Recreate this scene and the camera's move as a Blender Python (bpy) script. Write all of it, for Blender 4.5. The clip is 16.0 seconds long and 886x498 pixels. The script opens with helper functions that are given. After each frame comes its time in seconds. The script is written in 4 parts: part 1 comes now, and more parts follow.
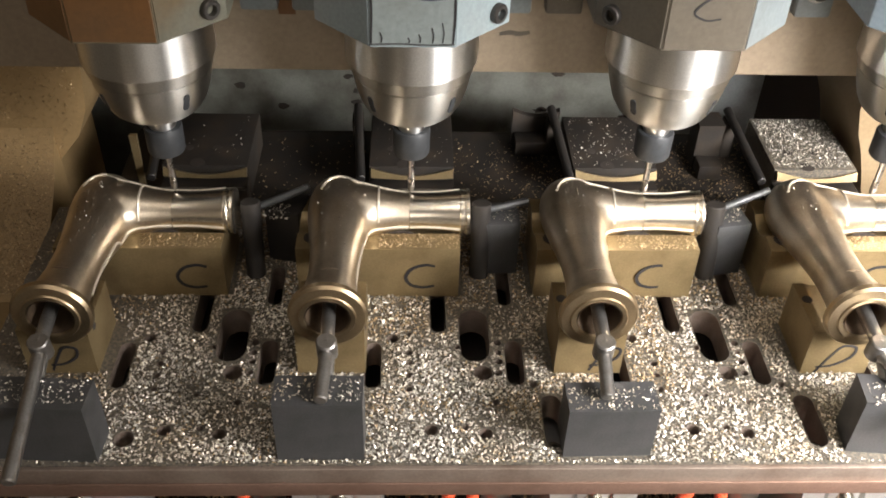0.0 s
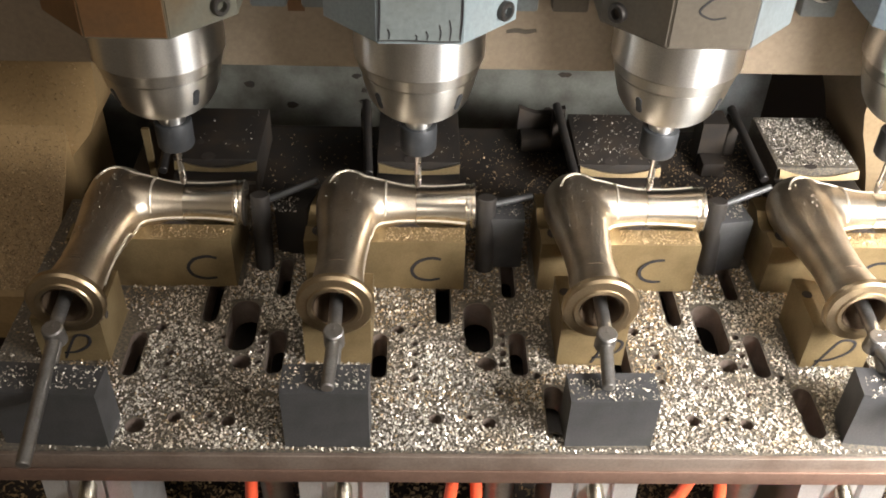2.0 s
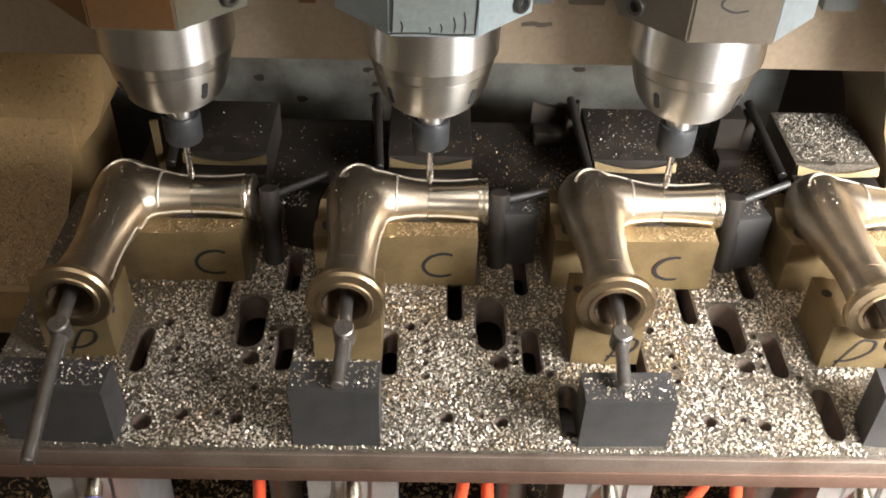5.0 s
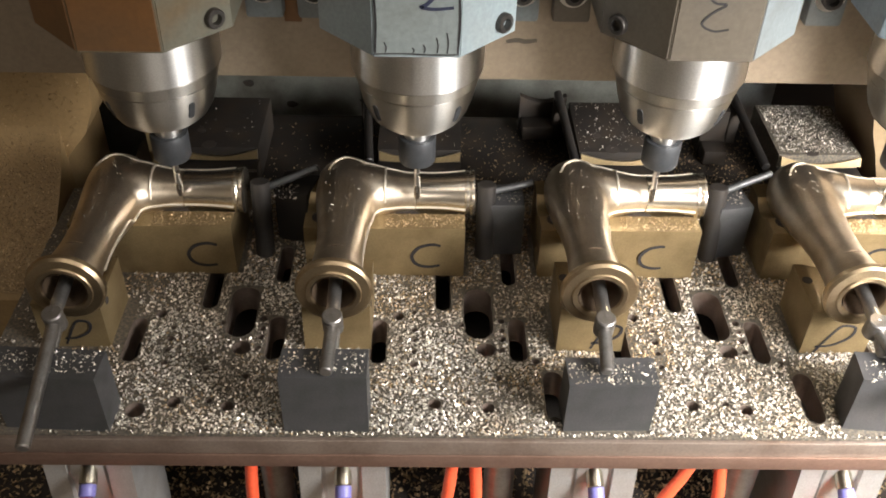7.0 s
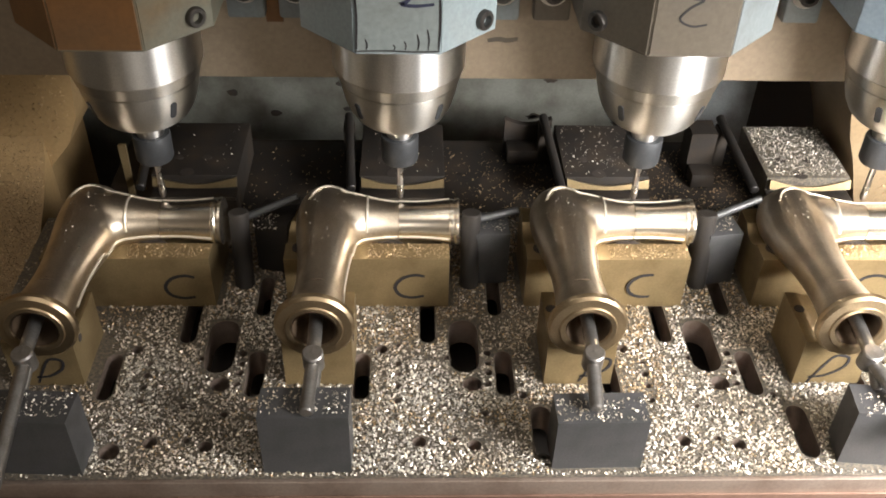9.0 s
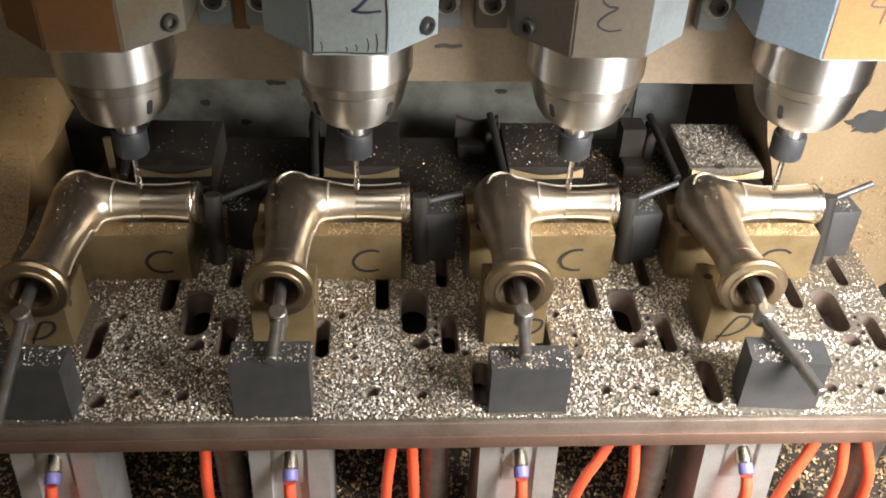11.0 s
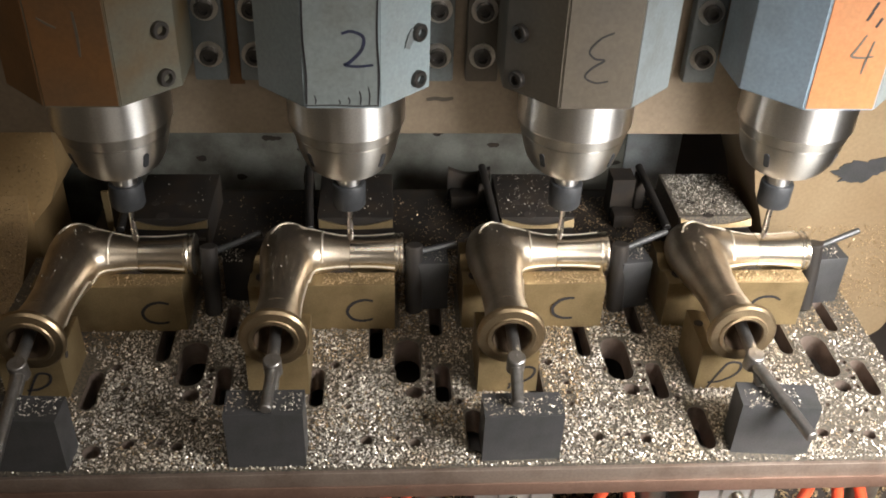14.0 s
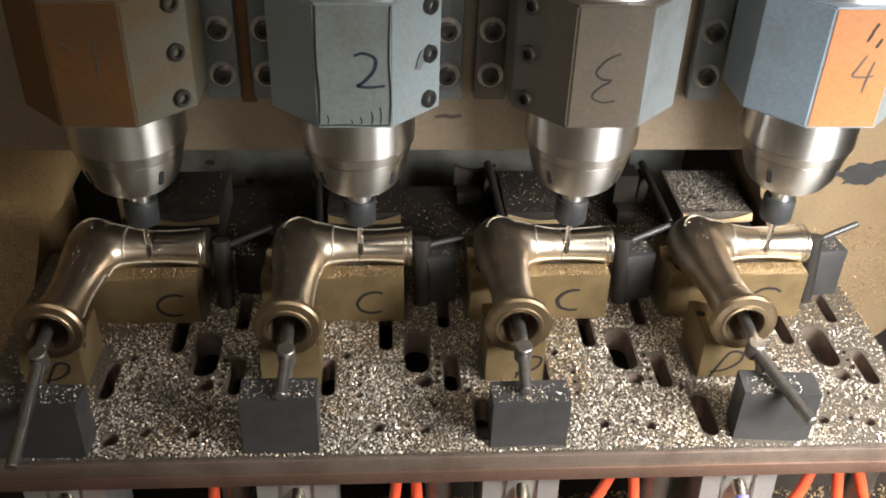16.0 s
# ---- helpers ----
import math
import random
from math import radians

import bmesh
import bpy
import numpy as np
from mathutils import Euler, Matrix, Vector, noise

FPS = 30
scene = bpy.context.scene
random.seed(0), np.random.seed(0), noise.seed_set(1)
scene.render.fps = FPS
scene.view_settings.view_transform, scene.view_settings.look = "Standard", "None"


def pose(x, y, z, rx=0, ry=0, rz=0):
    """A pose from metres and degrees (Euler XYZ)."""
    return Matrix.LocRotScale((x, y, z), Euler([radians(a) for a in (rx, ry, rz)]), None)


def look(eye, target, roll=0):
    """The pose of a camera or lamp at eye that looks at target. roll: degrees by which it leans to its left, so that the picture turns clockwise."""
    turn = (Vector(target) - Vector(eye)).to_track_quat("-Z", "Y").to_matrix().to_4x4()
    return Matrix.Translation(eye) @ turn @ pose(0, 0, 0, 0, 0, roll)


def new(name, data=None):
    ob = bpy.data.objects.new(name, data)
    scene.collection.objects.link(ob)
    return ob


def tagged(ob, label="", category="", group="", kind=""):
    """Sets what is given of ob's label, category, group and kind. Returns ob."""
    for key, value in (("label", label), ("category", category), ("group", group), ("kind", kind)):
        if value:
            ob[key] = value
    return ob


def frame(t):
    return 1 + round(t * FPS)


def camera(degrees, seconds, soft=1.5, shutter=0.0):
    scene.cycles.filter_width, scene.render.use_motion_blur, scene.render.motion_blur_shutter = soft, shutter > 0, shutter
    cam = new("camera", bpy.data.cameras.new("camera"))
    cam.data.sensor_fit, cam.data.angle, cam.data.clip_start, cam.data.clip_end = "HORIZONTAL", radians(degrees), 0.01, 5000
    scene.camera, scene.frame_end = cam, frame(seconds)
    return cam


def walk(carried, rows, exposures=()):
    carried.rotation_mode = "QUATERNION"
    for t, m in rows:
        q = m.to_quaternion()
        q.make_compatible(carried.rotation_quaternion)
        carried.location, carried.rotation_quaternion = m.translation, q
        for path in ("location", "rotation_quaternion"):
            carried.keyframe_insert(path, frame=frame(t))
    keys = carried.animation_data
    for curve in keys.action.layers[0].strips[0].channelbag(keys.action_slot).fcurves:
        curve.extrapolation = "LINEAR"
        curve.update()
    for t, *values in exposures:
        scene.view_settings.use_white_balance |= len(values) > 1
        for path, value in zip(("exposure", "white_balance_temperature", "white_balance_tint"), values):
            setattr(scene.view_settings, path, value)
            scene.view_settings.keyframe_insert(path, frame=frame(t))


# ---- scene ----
from mathutils.bvhtree import BVHTree

cam = camera(50.31, 16.0, 1.8)
walk(cam, [
    (0, pose(-0.0341, -0.4882, 0.4493, 50.245, -1.509, -1.374)),
    (0.5, pose(-0.0298, -0.4870, 0.4496, 50.244, -1.576, -1.435)),
    (1, pose(-0.0270, -0.4887, 0.4528, 50.028, -1.521, -1.597)),
    (1.5, pose(-0.0269, -0.4940, 0.4532, 50.172, -1.479, -1.313)),
    (2, pose(-0.0331, -0.4940, 0.4531, 50.208, -1.542, -0.743)),
    (2.5, pose(-0.0393, -0.4912, 0.4539, 50.042, -1.652, -0.317)),
    (3, pose(-0.0410, -0.4877, 0.4500, 50.049, -1.560, -0.218)),
    (3.5, pose(-0.0398, -0.4860, 0.4484, 50.006, -1.653, -0.141)),
    (4, pose(-0.0381, -0.4834, 0.4503, 49.849, -1.689, -0.042)),
    (4.2, pose(-0.0371, -0.4843, 0.4495, 49.855, -1.554, 0.047)),
    (6.3, pose(-0.0337, -0.4828, 0.4443, 50.012, -1.335, -0.573)),
    (6.5, pose(-0.0318, -0.4828, 0.4455, 50.017, -1.299, -0.466)),
    (7, pose(-0.0278, -0.4815, 0.4478, 50.019, -1.208, -0.446)),
    (7.5, pose(-0.0260, -0.4853, 0.4470, 50.059, -1.144, -0.508)),
    (8, pose(-0.0255, -0.4852, 0.4476, 50.217, -0.981, -0.572)),
    (8.5, pose(-0.0253, -0.4865, 0.4511, 50.286, -0.924, -0.718)),
    (9, pose(-0.0254, -0.4878, 0.4479, 50.703, -1.295, -1.390)),
    (9.5, pose(-0.0218, -0.4932, 0.4505, 50.737, -1.819, -2.343)),
    (9.7, pose(-0.0211, -0.4989, 0.4551, 50.556, -1.915, -2.878)),
    (11.8, pose(-0.0011, -0.5728, 0.4735, 53.876, -1.991, -2.534)),
    (12, pose(-0.0000, -0.5725, 0.4722, 54.287, -1.794, -2.463)),
    (12.5, pose(-0.0037, -0.5730, 0.4766, 54.541, -1.735, -2.373)),
    (13, pose(-0.0054, -0.5683, 0.4770, 55.032, -1.690, -2.453)),
    (13.5, pose(-0.0056, -0.5648, 0.4744, 55.283, -1.737, -2.724)),
    (14, pose(-0.0074, -0.5623, 0.4752, 55.366, -1.752, -3.074)),
    (14.5, pose(-0.0077, -0.5634, 0.4786, 55.415, -1.853, -3.447)),
    (15, pose(-0.0083, -0.5661, 0.4751, 55.769, -1.592, -3.363)),
    (15.5, pose(-0.0135, -0.5664, 0.4757, 55.681, -1.554, -3.208)),
    (16, pose(-0.0145, -0.5683, 0.4768, 55.673, -1.632, -3.137)),
], [(0, -0.06), (9.0, -0.09), (12.0, -0.47), (13.5, -0.67), (16, -0.70)])

# ---------------------------------------------------------------- world and light
world = bpy.data.worlds.new("workshop_air")
scene.world = world
world.use_nodes = True
world.node_tree.nodes["Background"].inputs[0].default_value = (0.9, 0.85, 0.78, 1)
world.node_tree.nodes["Background"].inputs[1].default_value = 0.16


def area_lamp(name, eye, target, size_x, size_y, watts, colour):
    d = bpy.data.lights.new(name, "AREA")
    d.shape, d.size, d.size_y, d.energy, d.color = "RECTANGLE", size_x, size_y, watts, colour
    o = new(name, d)
    o.matrix_basis = look(eye, target)
    return o


work = area_lamp("work_lamp_light", (0.52, -0.40, 0.32), (0.31, -0.09, -0.01), 0.32, 0.24, 7.6, (1.0, 0.96, 0.92))
work.data.spread = radians(95)
# unseen low fill, added to throw light under the head
area_lamp("front_fill_light", (0.5, -2.4, 0.55), (0.1, 0.1, 0.05), 1.4, 1.0, 10.5, (1.0, 0.91, 0.81))
# ceiling tubes of the hall, over and behind the operator's place
for tube_x in (-0.35, 0.45):
    area_lamp("ceiling_tube_light", (tube_x, -0.85, 1.9), (tube_x, -0.85, 0.0), 0.30, 1.4, 5.0, (1.0, 0.91, 0.81))


# ---------------------------------------------------------------- materials
def mat(name, base, rough=0.5, metal=0.0, spots=None, amount=0.3, scale=60, fine=500, bump=0.15, rough_var=0.15,
        random_tint=0.0, island=False, specular=0.5, height=0.0004):
    """A node material: base colour broken by stains at one scale and grain at another."""
    m = bpy.data.materials.new(name)
    m.use_nodes = True
    nt = m.node_tree
    p = nt.nodes["Principled BSDF"]
    p.inputs["Metallic"].default_value = metal
    p.inputs["Specular IOR Level"].default_value = specular
    tc = nt.nodes.new("ShaderNodeTexCoord")
    n1 = nt.nodes.new("ShaderNodeTexNoise")
    n1.inputs["Scale"].default_value, n1.inputs["Detail"].default_value = scale, 6
    n2 = nt.nodes.new("ShaderNodeTexNoise")
    n2.inputs["Scale"].default_value, n2.inputs["Detail"].default_value = fine, 3
    nt.links.new(tc.outputs["Object"], n1.inputs["Vector"])
    nt.links.new(tc.outputs["Object"], n2.inputs["Vector"])
    ramp = nt.nodes.new("ShaderNodeValToRGB")
    ramp.color_ramp.elements[0].position, ramp.color_ramp.elements[1].position = 0.42, 0.68
    nt.links.new(n1.outputs["Fac"], ramp.inputs["Fac"])
    mix = nt.nodes.new("ShaderNodeMix")
    mix.data_type = "RGBA"
    mix.inputs[6].default_value = (*base, 1)
    sp = spots or tuple(c * 0.5 for c in base)
    mix.inputs[7].default_value = (*sp, 1)
    mul = nt.nodes.new("ShaderNodeMath")
    mul.operation = "MULTIPLY"
    mul.inputs[1].default_value = amount
    nt.links.new(ramp.outputs["Color"], mul.inputs[0])
    nt.links.new(mul.outputs[0], mix.inputs[0])
    grain = nt.nodes.new("ShaderNodeMix")
    grain.data_type, grain.blend_type = "RGBA", "MULTIPLY"
    g = nt.nodes.new("ShaderNodeMapRange")
    g.inputs["To Min"].default_value, g.inputs["To Max"].default_value = 0.75, 1.2
    nt.links.new(n2.outputs["Fac"], g.inputs["Value"])
    grain.inputs[0].default_value = 1
    nt.links.new(mix.outputs[2], grain.inputs[6])
    nt.links.new(g.outputs["Result"], grain.inputs[7])
    out = grain.outputs[2]
    if random_tint:
        if island:
            r = nt.nodes.new("ShaderNodeNewGeometry").outputs["Random Per Island"]
        else:
            r = nt.nodes.new("ShaderNodeObjectInfo").outputs["Random"]
        mr = nt.nodes.new("ShaderNodeMapRange")
        mr.inputs["To Min"].default_value, mr.inputs["To Max"].default_value = 1 - random_tint, 1 + random_tint
        nt.links.new(r, mr.inputs["Value"])
        m3 = nt.nodes.new("ShaderNodeMix")
        m3.data_type, m3.blend_type = "RGBA", "MULTIPLY"
        m3.inputs[0].default_value = 1
        nt.links.new(out, m3.inputs[6])
        nt.links.new(mr.outputs["Result"], m3.inputs[7])
        out = m3.outputs[2]
    nt.links.new(out, p.inputs["Base Color"])
    rr = nt.nodes.new("ShaderNodeMapRange")
    rr.inputs["To Min"].default_value, rr.inputs["To Max"].default_value = max(0.03, rough - rough_var), min(1, rough + rough_var)
    nt.links.new(n1.outputs["Fac"], rr.inputs["Value"])
    nt.links.new(rr.outputs["Result"], p.inputs["Roughness"])
    if bump:
        b = nt.nodes.new("ShaderNodeBump")
        b.inputs["Strength"].default_value, b.inputs["Distance"].default_value = bump, height
        nt.links.new(n2.outputs["Fac"], b.inputs["Height"])
        nt.links.new(b.outputs["Normal"], p.inputs["Normal"])
    return m


def turned(m, amount=0.85):
    """Fine lathe grooves round the axis of the part: highlights drawn out along it."""
    nt = m.node_tree
    p = nt.nodes["Principled BSDF"]
    t = nt.nodes.new("ShaderNodeTangent")
    t.direction_type, t.axis = "RADIAL", "Z"
    p.inputs["Anisotropic"].default_value, p.inputs["Anisotropic Rotation"].default_value = amount, 0.25
    nt.links.new(t.outputs["Tangent"], p.inputs["Tangent"])
    return m


M_BRASS = mat("satin_brass", (0.68, 0.60, 0.49), 0.37, 1.0, (0.44, 0.35, 0.24), 0.7, 45, 900, 0.12, 0.08)
M_BRASS_BRIGHT = mat("machined_brass", (0.92, 0.86, 0.76), 0.24, 1.0, (0.7, 0.6, 0.42), 0.3, 60, 1200, 0.1, 0.06)
M_BLOCK = mat("block_brass", (0.28, 0.21, 0.11), 0.42, 0.6, (0.17, 0.118, 0.058), 0.85, 34, 700, 0.2, 0.12)
M_STEEL = mat("dark_steel", (0.10, 0.10, 0.105), 0.45, 0.6, (0.07, 0.075, 0.07), 0.6, 60, 800, 0.2, 0.12)
M_ROD = mat("steel_rod", (0.32, 0.31, 0.30), 0.38, 0.9, (0.15, 0.13, 0.11), 0.5, 90, 900, 0.15, 0.12)
M_BLACK = mat("black_oxide", (0.026, 0.024, 0.023), 0.45, 0.2, (0.04, 0.032, 0.025), 0.6, 60, 700, 0.25, 0.15)
# oily steel, its black deepened by the shade of the rear recess
M_BACK = mat("oily_steel_in_shade", (0.020, 0.016, 0.013), 0.75, 0.1, (0.05, 0.034, 0.021), 0.7, 50, 500, 0.4, 0.2)
M_PLATE = mat("fixture_plate_steel", (0.10, 0.09, 0.078), 0.5, 0.4, (0.30, 0.25, 0.18), 0.65, 520, 1500, 0.6, 0.15, height=0.0008)
M_SLOT = mat("machined_slot_steel", (0.24, 0.19, 0.16), 0.4, 0.5, (0.11, 0.075, 0.055), 0.6, 60, 700, 0.2, 0.12)
M_BRACKET = mat("dull_blue_grey_paint", (0.17, 0.195, 0.205), 0.5, 0.0, (0.12, 0.12, 0.115), 0.7, 32, 400, 0.2, 0.1)
M_BAR = mat("rail_steel", (0.30, 0.24, 0.20), 0.42, 0.65, (0.15, 0.10, 0.075), 0.7, 30, 500, 0.25, 0.15)
M_NOSE = turned(mat("turned_steel", (0.80, 0.80, 0.79), 0.36, 1.0, (0.62, 0.60, 0.56), 0.4, 40, 1200, 0.015, 0.04))
M_CAP = turned(mat("cap_steel", (0.62, 0.61, 0.58), 0.36, 1.0, (0.46, 0.44, 0.40), 0.4, 50, 1200, 0.015, 0.04))
M_COLLAR = mat("dark_collar", (0.05, 0.054, 0.06), 0.55, 0.3, (0.03, 0.03, 0.03), 0.5, 90, 700, 0.2, 0.1)
M_BLUE = mat("pale_blue_paint", (0.26, 0.315, 0.335), 0.42, 0.0, (0.25, 0.28, 0.28), 0.6, 28, 400, 0.15, 0.1)
M_GREYBLUE = mat("worn_grey_blue_paint", (0.215, 0.245, 0.245), 0.5, 0.0, (0.17, 0.18, 0.165), 0.7, 32, 400, 0.2, 0.1)
M_MIDBLUE = mat("mid_blue_paint", (0.25, 0.32, 0.385), 0.45, 0.0, (0.20, 0.24, 0.27), 0.6, 30, 400, 0.15, 0.1)
M_ORANGE = mat("orange_paint", (0.42, 0.165, 0.06), 0.5, 0.0, (0.36, 0.18, 0.07), 0.6, 26, 400, 0.15, 0.1)
# orange darkened for the dim left end; also colours the rust strip
M_DIMORANGE = mat("dimmed_orange_and_rust", (0.155, 0.072, 0.024), 0.5, 0.0, (0.11, 0.062, 0.028), 0.7, 24, 400, 0.15, 0.1)
M_BROWN = mat("grimy_grey_brown_paint", (0.105, 0.088, 0.066), 0.5, 0.0, (0.08, 0.07, 0.058), 0.7, 30, 400, 0.2, 0.1)
# stained blue, darkened as well for the dim left end
M_STAIN = mat("dimmed_stained_blue_paint", (0.145, 0.142, 0.11), 0.45, 0.0, (0.15, 0.095, 0.038), 0.9, 22, 400, 0.15, 0.1)
M_BEIGE = mat("oily_beige_paint", (0.27, 0.20, 0.12), 0.45, 0.0, (0.19, 0.125, 0.065), 0.75, 7, 300, 0.2, 0.12)
M_HEAD = mat("dull_beige_paint", (0.275, 0.22, 0.16), 0.5, 0.0, (0.22, 0.17, 0.12), 0.7, 9, 300, 0.2, 0.12)
M_FLANGE = mat("cast_brass", (0.46, 0.36, 0.23), 0.38, 1.0, (0.32, 0.23, 0.14), 0.5, 60, 900, 0.2, 0.08)
# rail steel with a reddish reflection painted in
M_RAILLOW = mat("rail_red_reflection", (0.20, 0.125, 0.095), 0.45, 0.5, (0.12, 0.07, 0.05), 0.6, 30, 500, 0.25, 0.15)
M_STRIP = mat("stained_grey_paint", (0.16, 0.165, 0.145), 0.55, 0.0, (0.045, 0.04, 0.03), 0.85, 22, 400, 0.2, 0.1)
# lighter copy of the strip paint for its lit right end
M_STRIPLIT = mat("lit_grey_blue_paint", (0.33, 0.36, 0.37), 0.5, 0.0, (0.2, 0.2, 0.19), 0.6, 40, 400, 0.15, 0.1)
# cast brass browned down to hold the shade inside the bores
M_BORE = mat("shaded_cast_bore", (0.17, 0.12, 0.08), 0.5, 0.7, (0.09, 0.06, 0.04), 0.6, 60, 700, 0.4, 0.12)
# oily brown of the left cheek, brightened where lamp light falls short
M_OILY = mat("boosted_oily_brown_paint", (0.34, 0.23, 0.11), 0.42, 0.0, (0.21, 0.135, 0.06), 0.75, 8, 300, 0.25, 0.12)
# near-black that stands for shade in openings, slots and holes
M_SHADE = mat("cavity_shade", (0.034, 0.027, 0.023), 0.8, 0.0, (0.05, 0.035, 0.025), 0.6, 40, 500, 0.3, 0.1)
M_INK = mat("marker_ink", (0.012, 0.011, 0.012), 0.6, 0.0, (0.03, 0.025, 0.03), 0.5, 200, 900, 0, 0.1)
M_BLUEINK = mat("blue_marker_ink", (0.02, 0.025, 0.06), 0.6, 0.0, (0.03, 0.03, 0.03), 0.5, 200, 900, 0, 0.1)
M_ALU = mat("anodised_aluminium", (0.62, 0.61, 0.60), 0.4, 0.75, (0.42, 0.38, 0.34), 0.5, 40, 900, 0.1, 0.1)
M_HOSE = mat("orange_red_hose", (0.80, 0.11, 0.045), 0.3, 0.0, (0.6, 0.08, 0.04), 0.4, 50, 500, 0.05, 0.08)
M_BLUECOLLAR = mat("blue_violet_plastic", (0.20, 0.19, 0.48), 0.4, 0.0, (0.08, 0.07, 0.25), 0.4, 60, 500, 0.05, 0.08)
M_NICKEL = mat("nickel_fitting", (0.62, 0.58, 0.48), 0.25, 1.0, (0.5, 0.42, 0.3), 0.4, 80, 900, 0.05, 0.08)
M_SCREW = mat("screw_steel", (0.10, 0.095, 0.09), 0.4, 0.8, (0.05, 0.04, 0.035), 0.6, 90, 900, 0.15, 0.1)
M_WASHER = mat("bright_washer", (0.82, 0.80, 0.76), 0.3, 1.0, (0.4, 0.36, 0.3), 0.4, 90, 900, 0.1, 0.1)
M_TOOL = mat("tool_steel", (0.42, 0.40, 0.38), 0.28, 1.0, (0.25, 0.22, 0.2), 0.4, 90, 900, 0.05, 0.08)
# room paint and concrete kept light so that they fill the shadows
M_ROOM = mat("workshop_paint", (0.74, 0.69, 0.60), 0.7, 0.0, (0.52, 0.47, 0.39), 0.5, 1.5, 30, 0.1, 0.1)
M_CONCRETE = mat("concrete", (0.48, 0.46, 0.43), 0.75, 0.0, (0.36, 0.33, 0.30), 0.6, 2, 40, 0.2, 0.1)
M_CHIP = mat("metal_chips", (0.64, 0.605, 0.54), 0.4, 0.5, (0.42, 0.34, 0.24), 0.8, 14, 300, 0, 0.12, random_tint=0.72, island=True)
M_DUST = mat("brown_chips", (0.50, 0.37, 0.215), 0.45, 0.4, (0.29, 0.19, 0.095), 0.6, 20, 300, 0, 0.12, random_tint=0.5, island=True)
M_RIB = mat("brass_casting_flash", (0.90, 0.83, 0.71), 0.5, 0.9, (0.72, 0.62, 0.46), 0.4, 60, 900, 0.1, 0.08)
M_LABEL = mat("printed_label", (0.66, 0.64, 0.62), 0.5, 0.0, (0.5, 0.48, 0.46), 0.4, 60, 500, 0.05, 0.08)


# ---------------------------------------------------------------- mesh helpers
def place(ob, parent):
    if parent is not None:
        ob.parent = parent
    return ob


def part(name, bm, material, parent=None, label="", smooth=0.6):
    """Link a bmesh as one mesh object, under a thing or a part."""
    me = bpy.data.meshes.new(name)
    bmesh.ops.recalc_face_normals(bm, faces=bm.faces[:])
    bm.to_mesh(me)
    bm.free()
    me.materials.append(material)
    if smooth:
        me.polygons.foreach_set("use_smooth", [True] * len(me.polygons))
        me.set_sharp_from_angle(angle=smooth)
    ob = place(new(name, me), parent)
    if label:
        ob["label"] = label
    return ob


def bm_box(x0, x1, y0, y1, z0, z1, bevel=0.0, segments=2):
    bm = bmesh.new()
    bmesh.ops.create_cube(bm, size=1)
    for v in bm.verts:
        v.co = Vector(((x0 + x1) / 2 + v.co.x * (x1 - x0), (y0 + y1) / 2 + v.co.y * (y1 - y0), (z0 + z1) / 2 + v.co.z * (z1 - z0)))
    if bevel:
        bmesh.ops.bevel(bm, geom=bm.edges[:], offset=bevel, segments=segments, affect="EDGES", profile=0.5)
    return bm


def bm_lathe(profile, segments=48, m=None, closed=False):
    """Turn (radius, height) pairs about z; m poses the result."""
    bm = bmesh.new()
    rings = []
    for r, z in profile:
        if r < 1e-6:
            rings.append([bm.verts.new((0, 0, z))])
        else:
            rings.append([bm.verts.new((r * math.cos(a), r * math.sin(a), z)) for a in (2 * math.pi * k / segments for k in range(segments))])
    pairs = list(zip(rings, rings[1:]))
    if closed:
        pairs.append((rings[-1], rings[0]))
    for a, b in pairs:
        for k in range(segments):
            n = (k + 1) % segments
            if len(a) == 1 and len(b) == 1:
                continue
            if len(a) == 1:
                bm.faces.new((a[0], b[k], b[n]))
            elif len(b) == 1:
                bm.faces.new((a[k], a[n], b[0]))
            else:
                bm.faces.new((a[k], a[n], b[n], b[k]))
    if m is not None:
        bm.transform(m)
    return bm


def bm_rod(a, b, r, segments=20, chamfer=0.0008, r2=None):
    a, b = Vector(a), Vector(b)
    d = b - a
    q = d.to_track_quat("Z", "Y").to_matrix().to_4x4()
    n = d.length
    r2 = r if r2 is None else r2
    c = min(chamfer, r * 0.4)
    return bm_lathe([(0, 0), (r - c, 0), (r, c), (r2, n - c), (r2 - c, n), (0, n)], segments, Matrix.Translation(a) @ q)


def bm_prism(outline, z0, z1, m=None, bevel=0.0):
    """An outline of (x, y) pairs drawn up from z0 to z1."""
    bm = bmesh.new()
    lo = [bm.verts.new((x, y, z0)) for x, y in outline]
    hi = [bm.verts.new((x, y, z1)) for x, y in outline]
    n = len(outline)
    bm.faces.new(lo[::-1])
    bm.faces.new(hi)
    for k in range(n):
        bm.faces.new((lo[k], lo[(k + 1) % n], hi[(k + 1) % n], hi[k]))
    if bevel:
        sharp = [e for e in bm.edges if len(e.link_faces) == 2 and e.calc_face_angle(0) > 0.5]
        bmesh.ops.bevel(bm, geom=sharp, offset=bevel, segments=2, affect="EDGES", profile=0.5)
    if m is not None:
        bm.transform(m)
    return bm


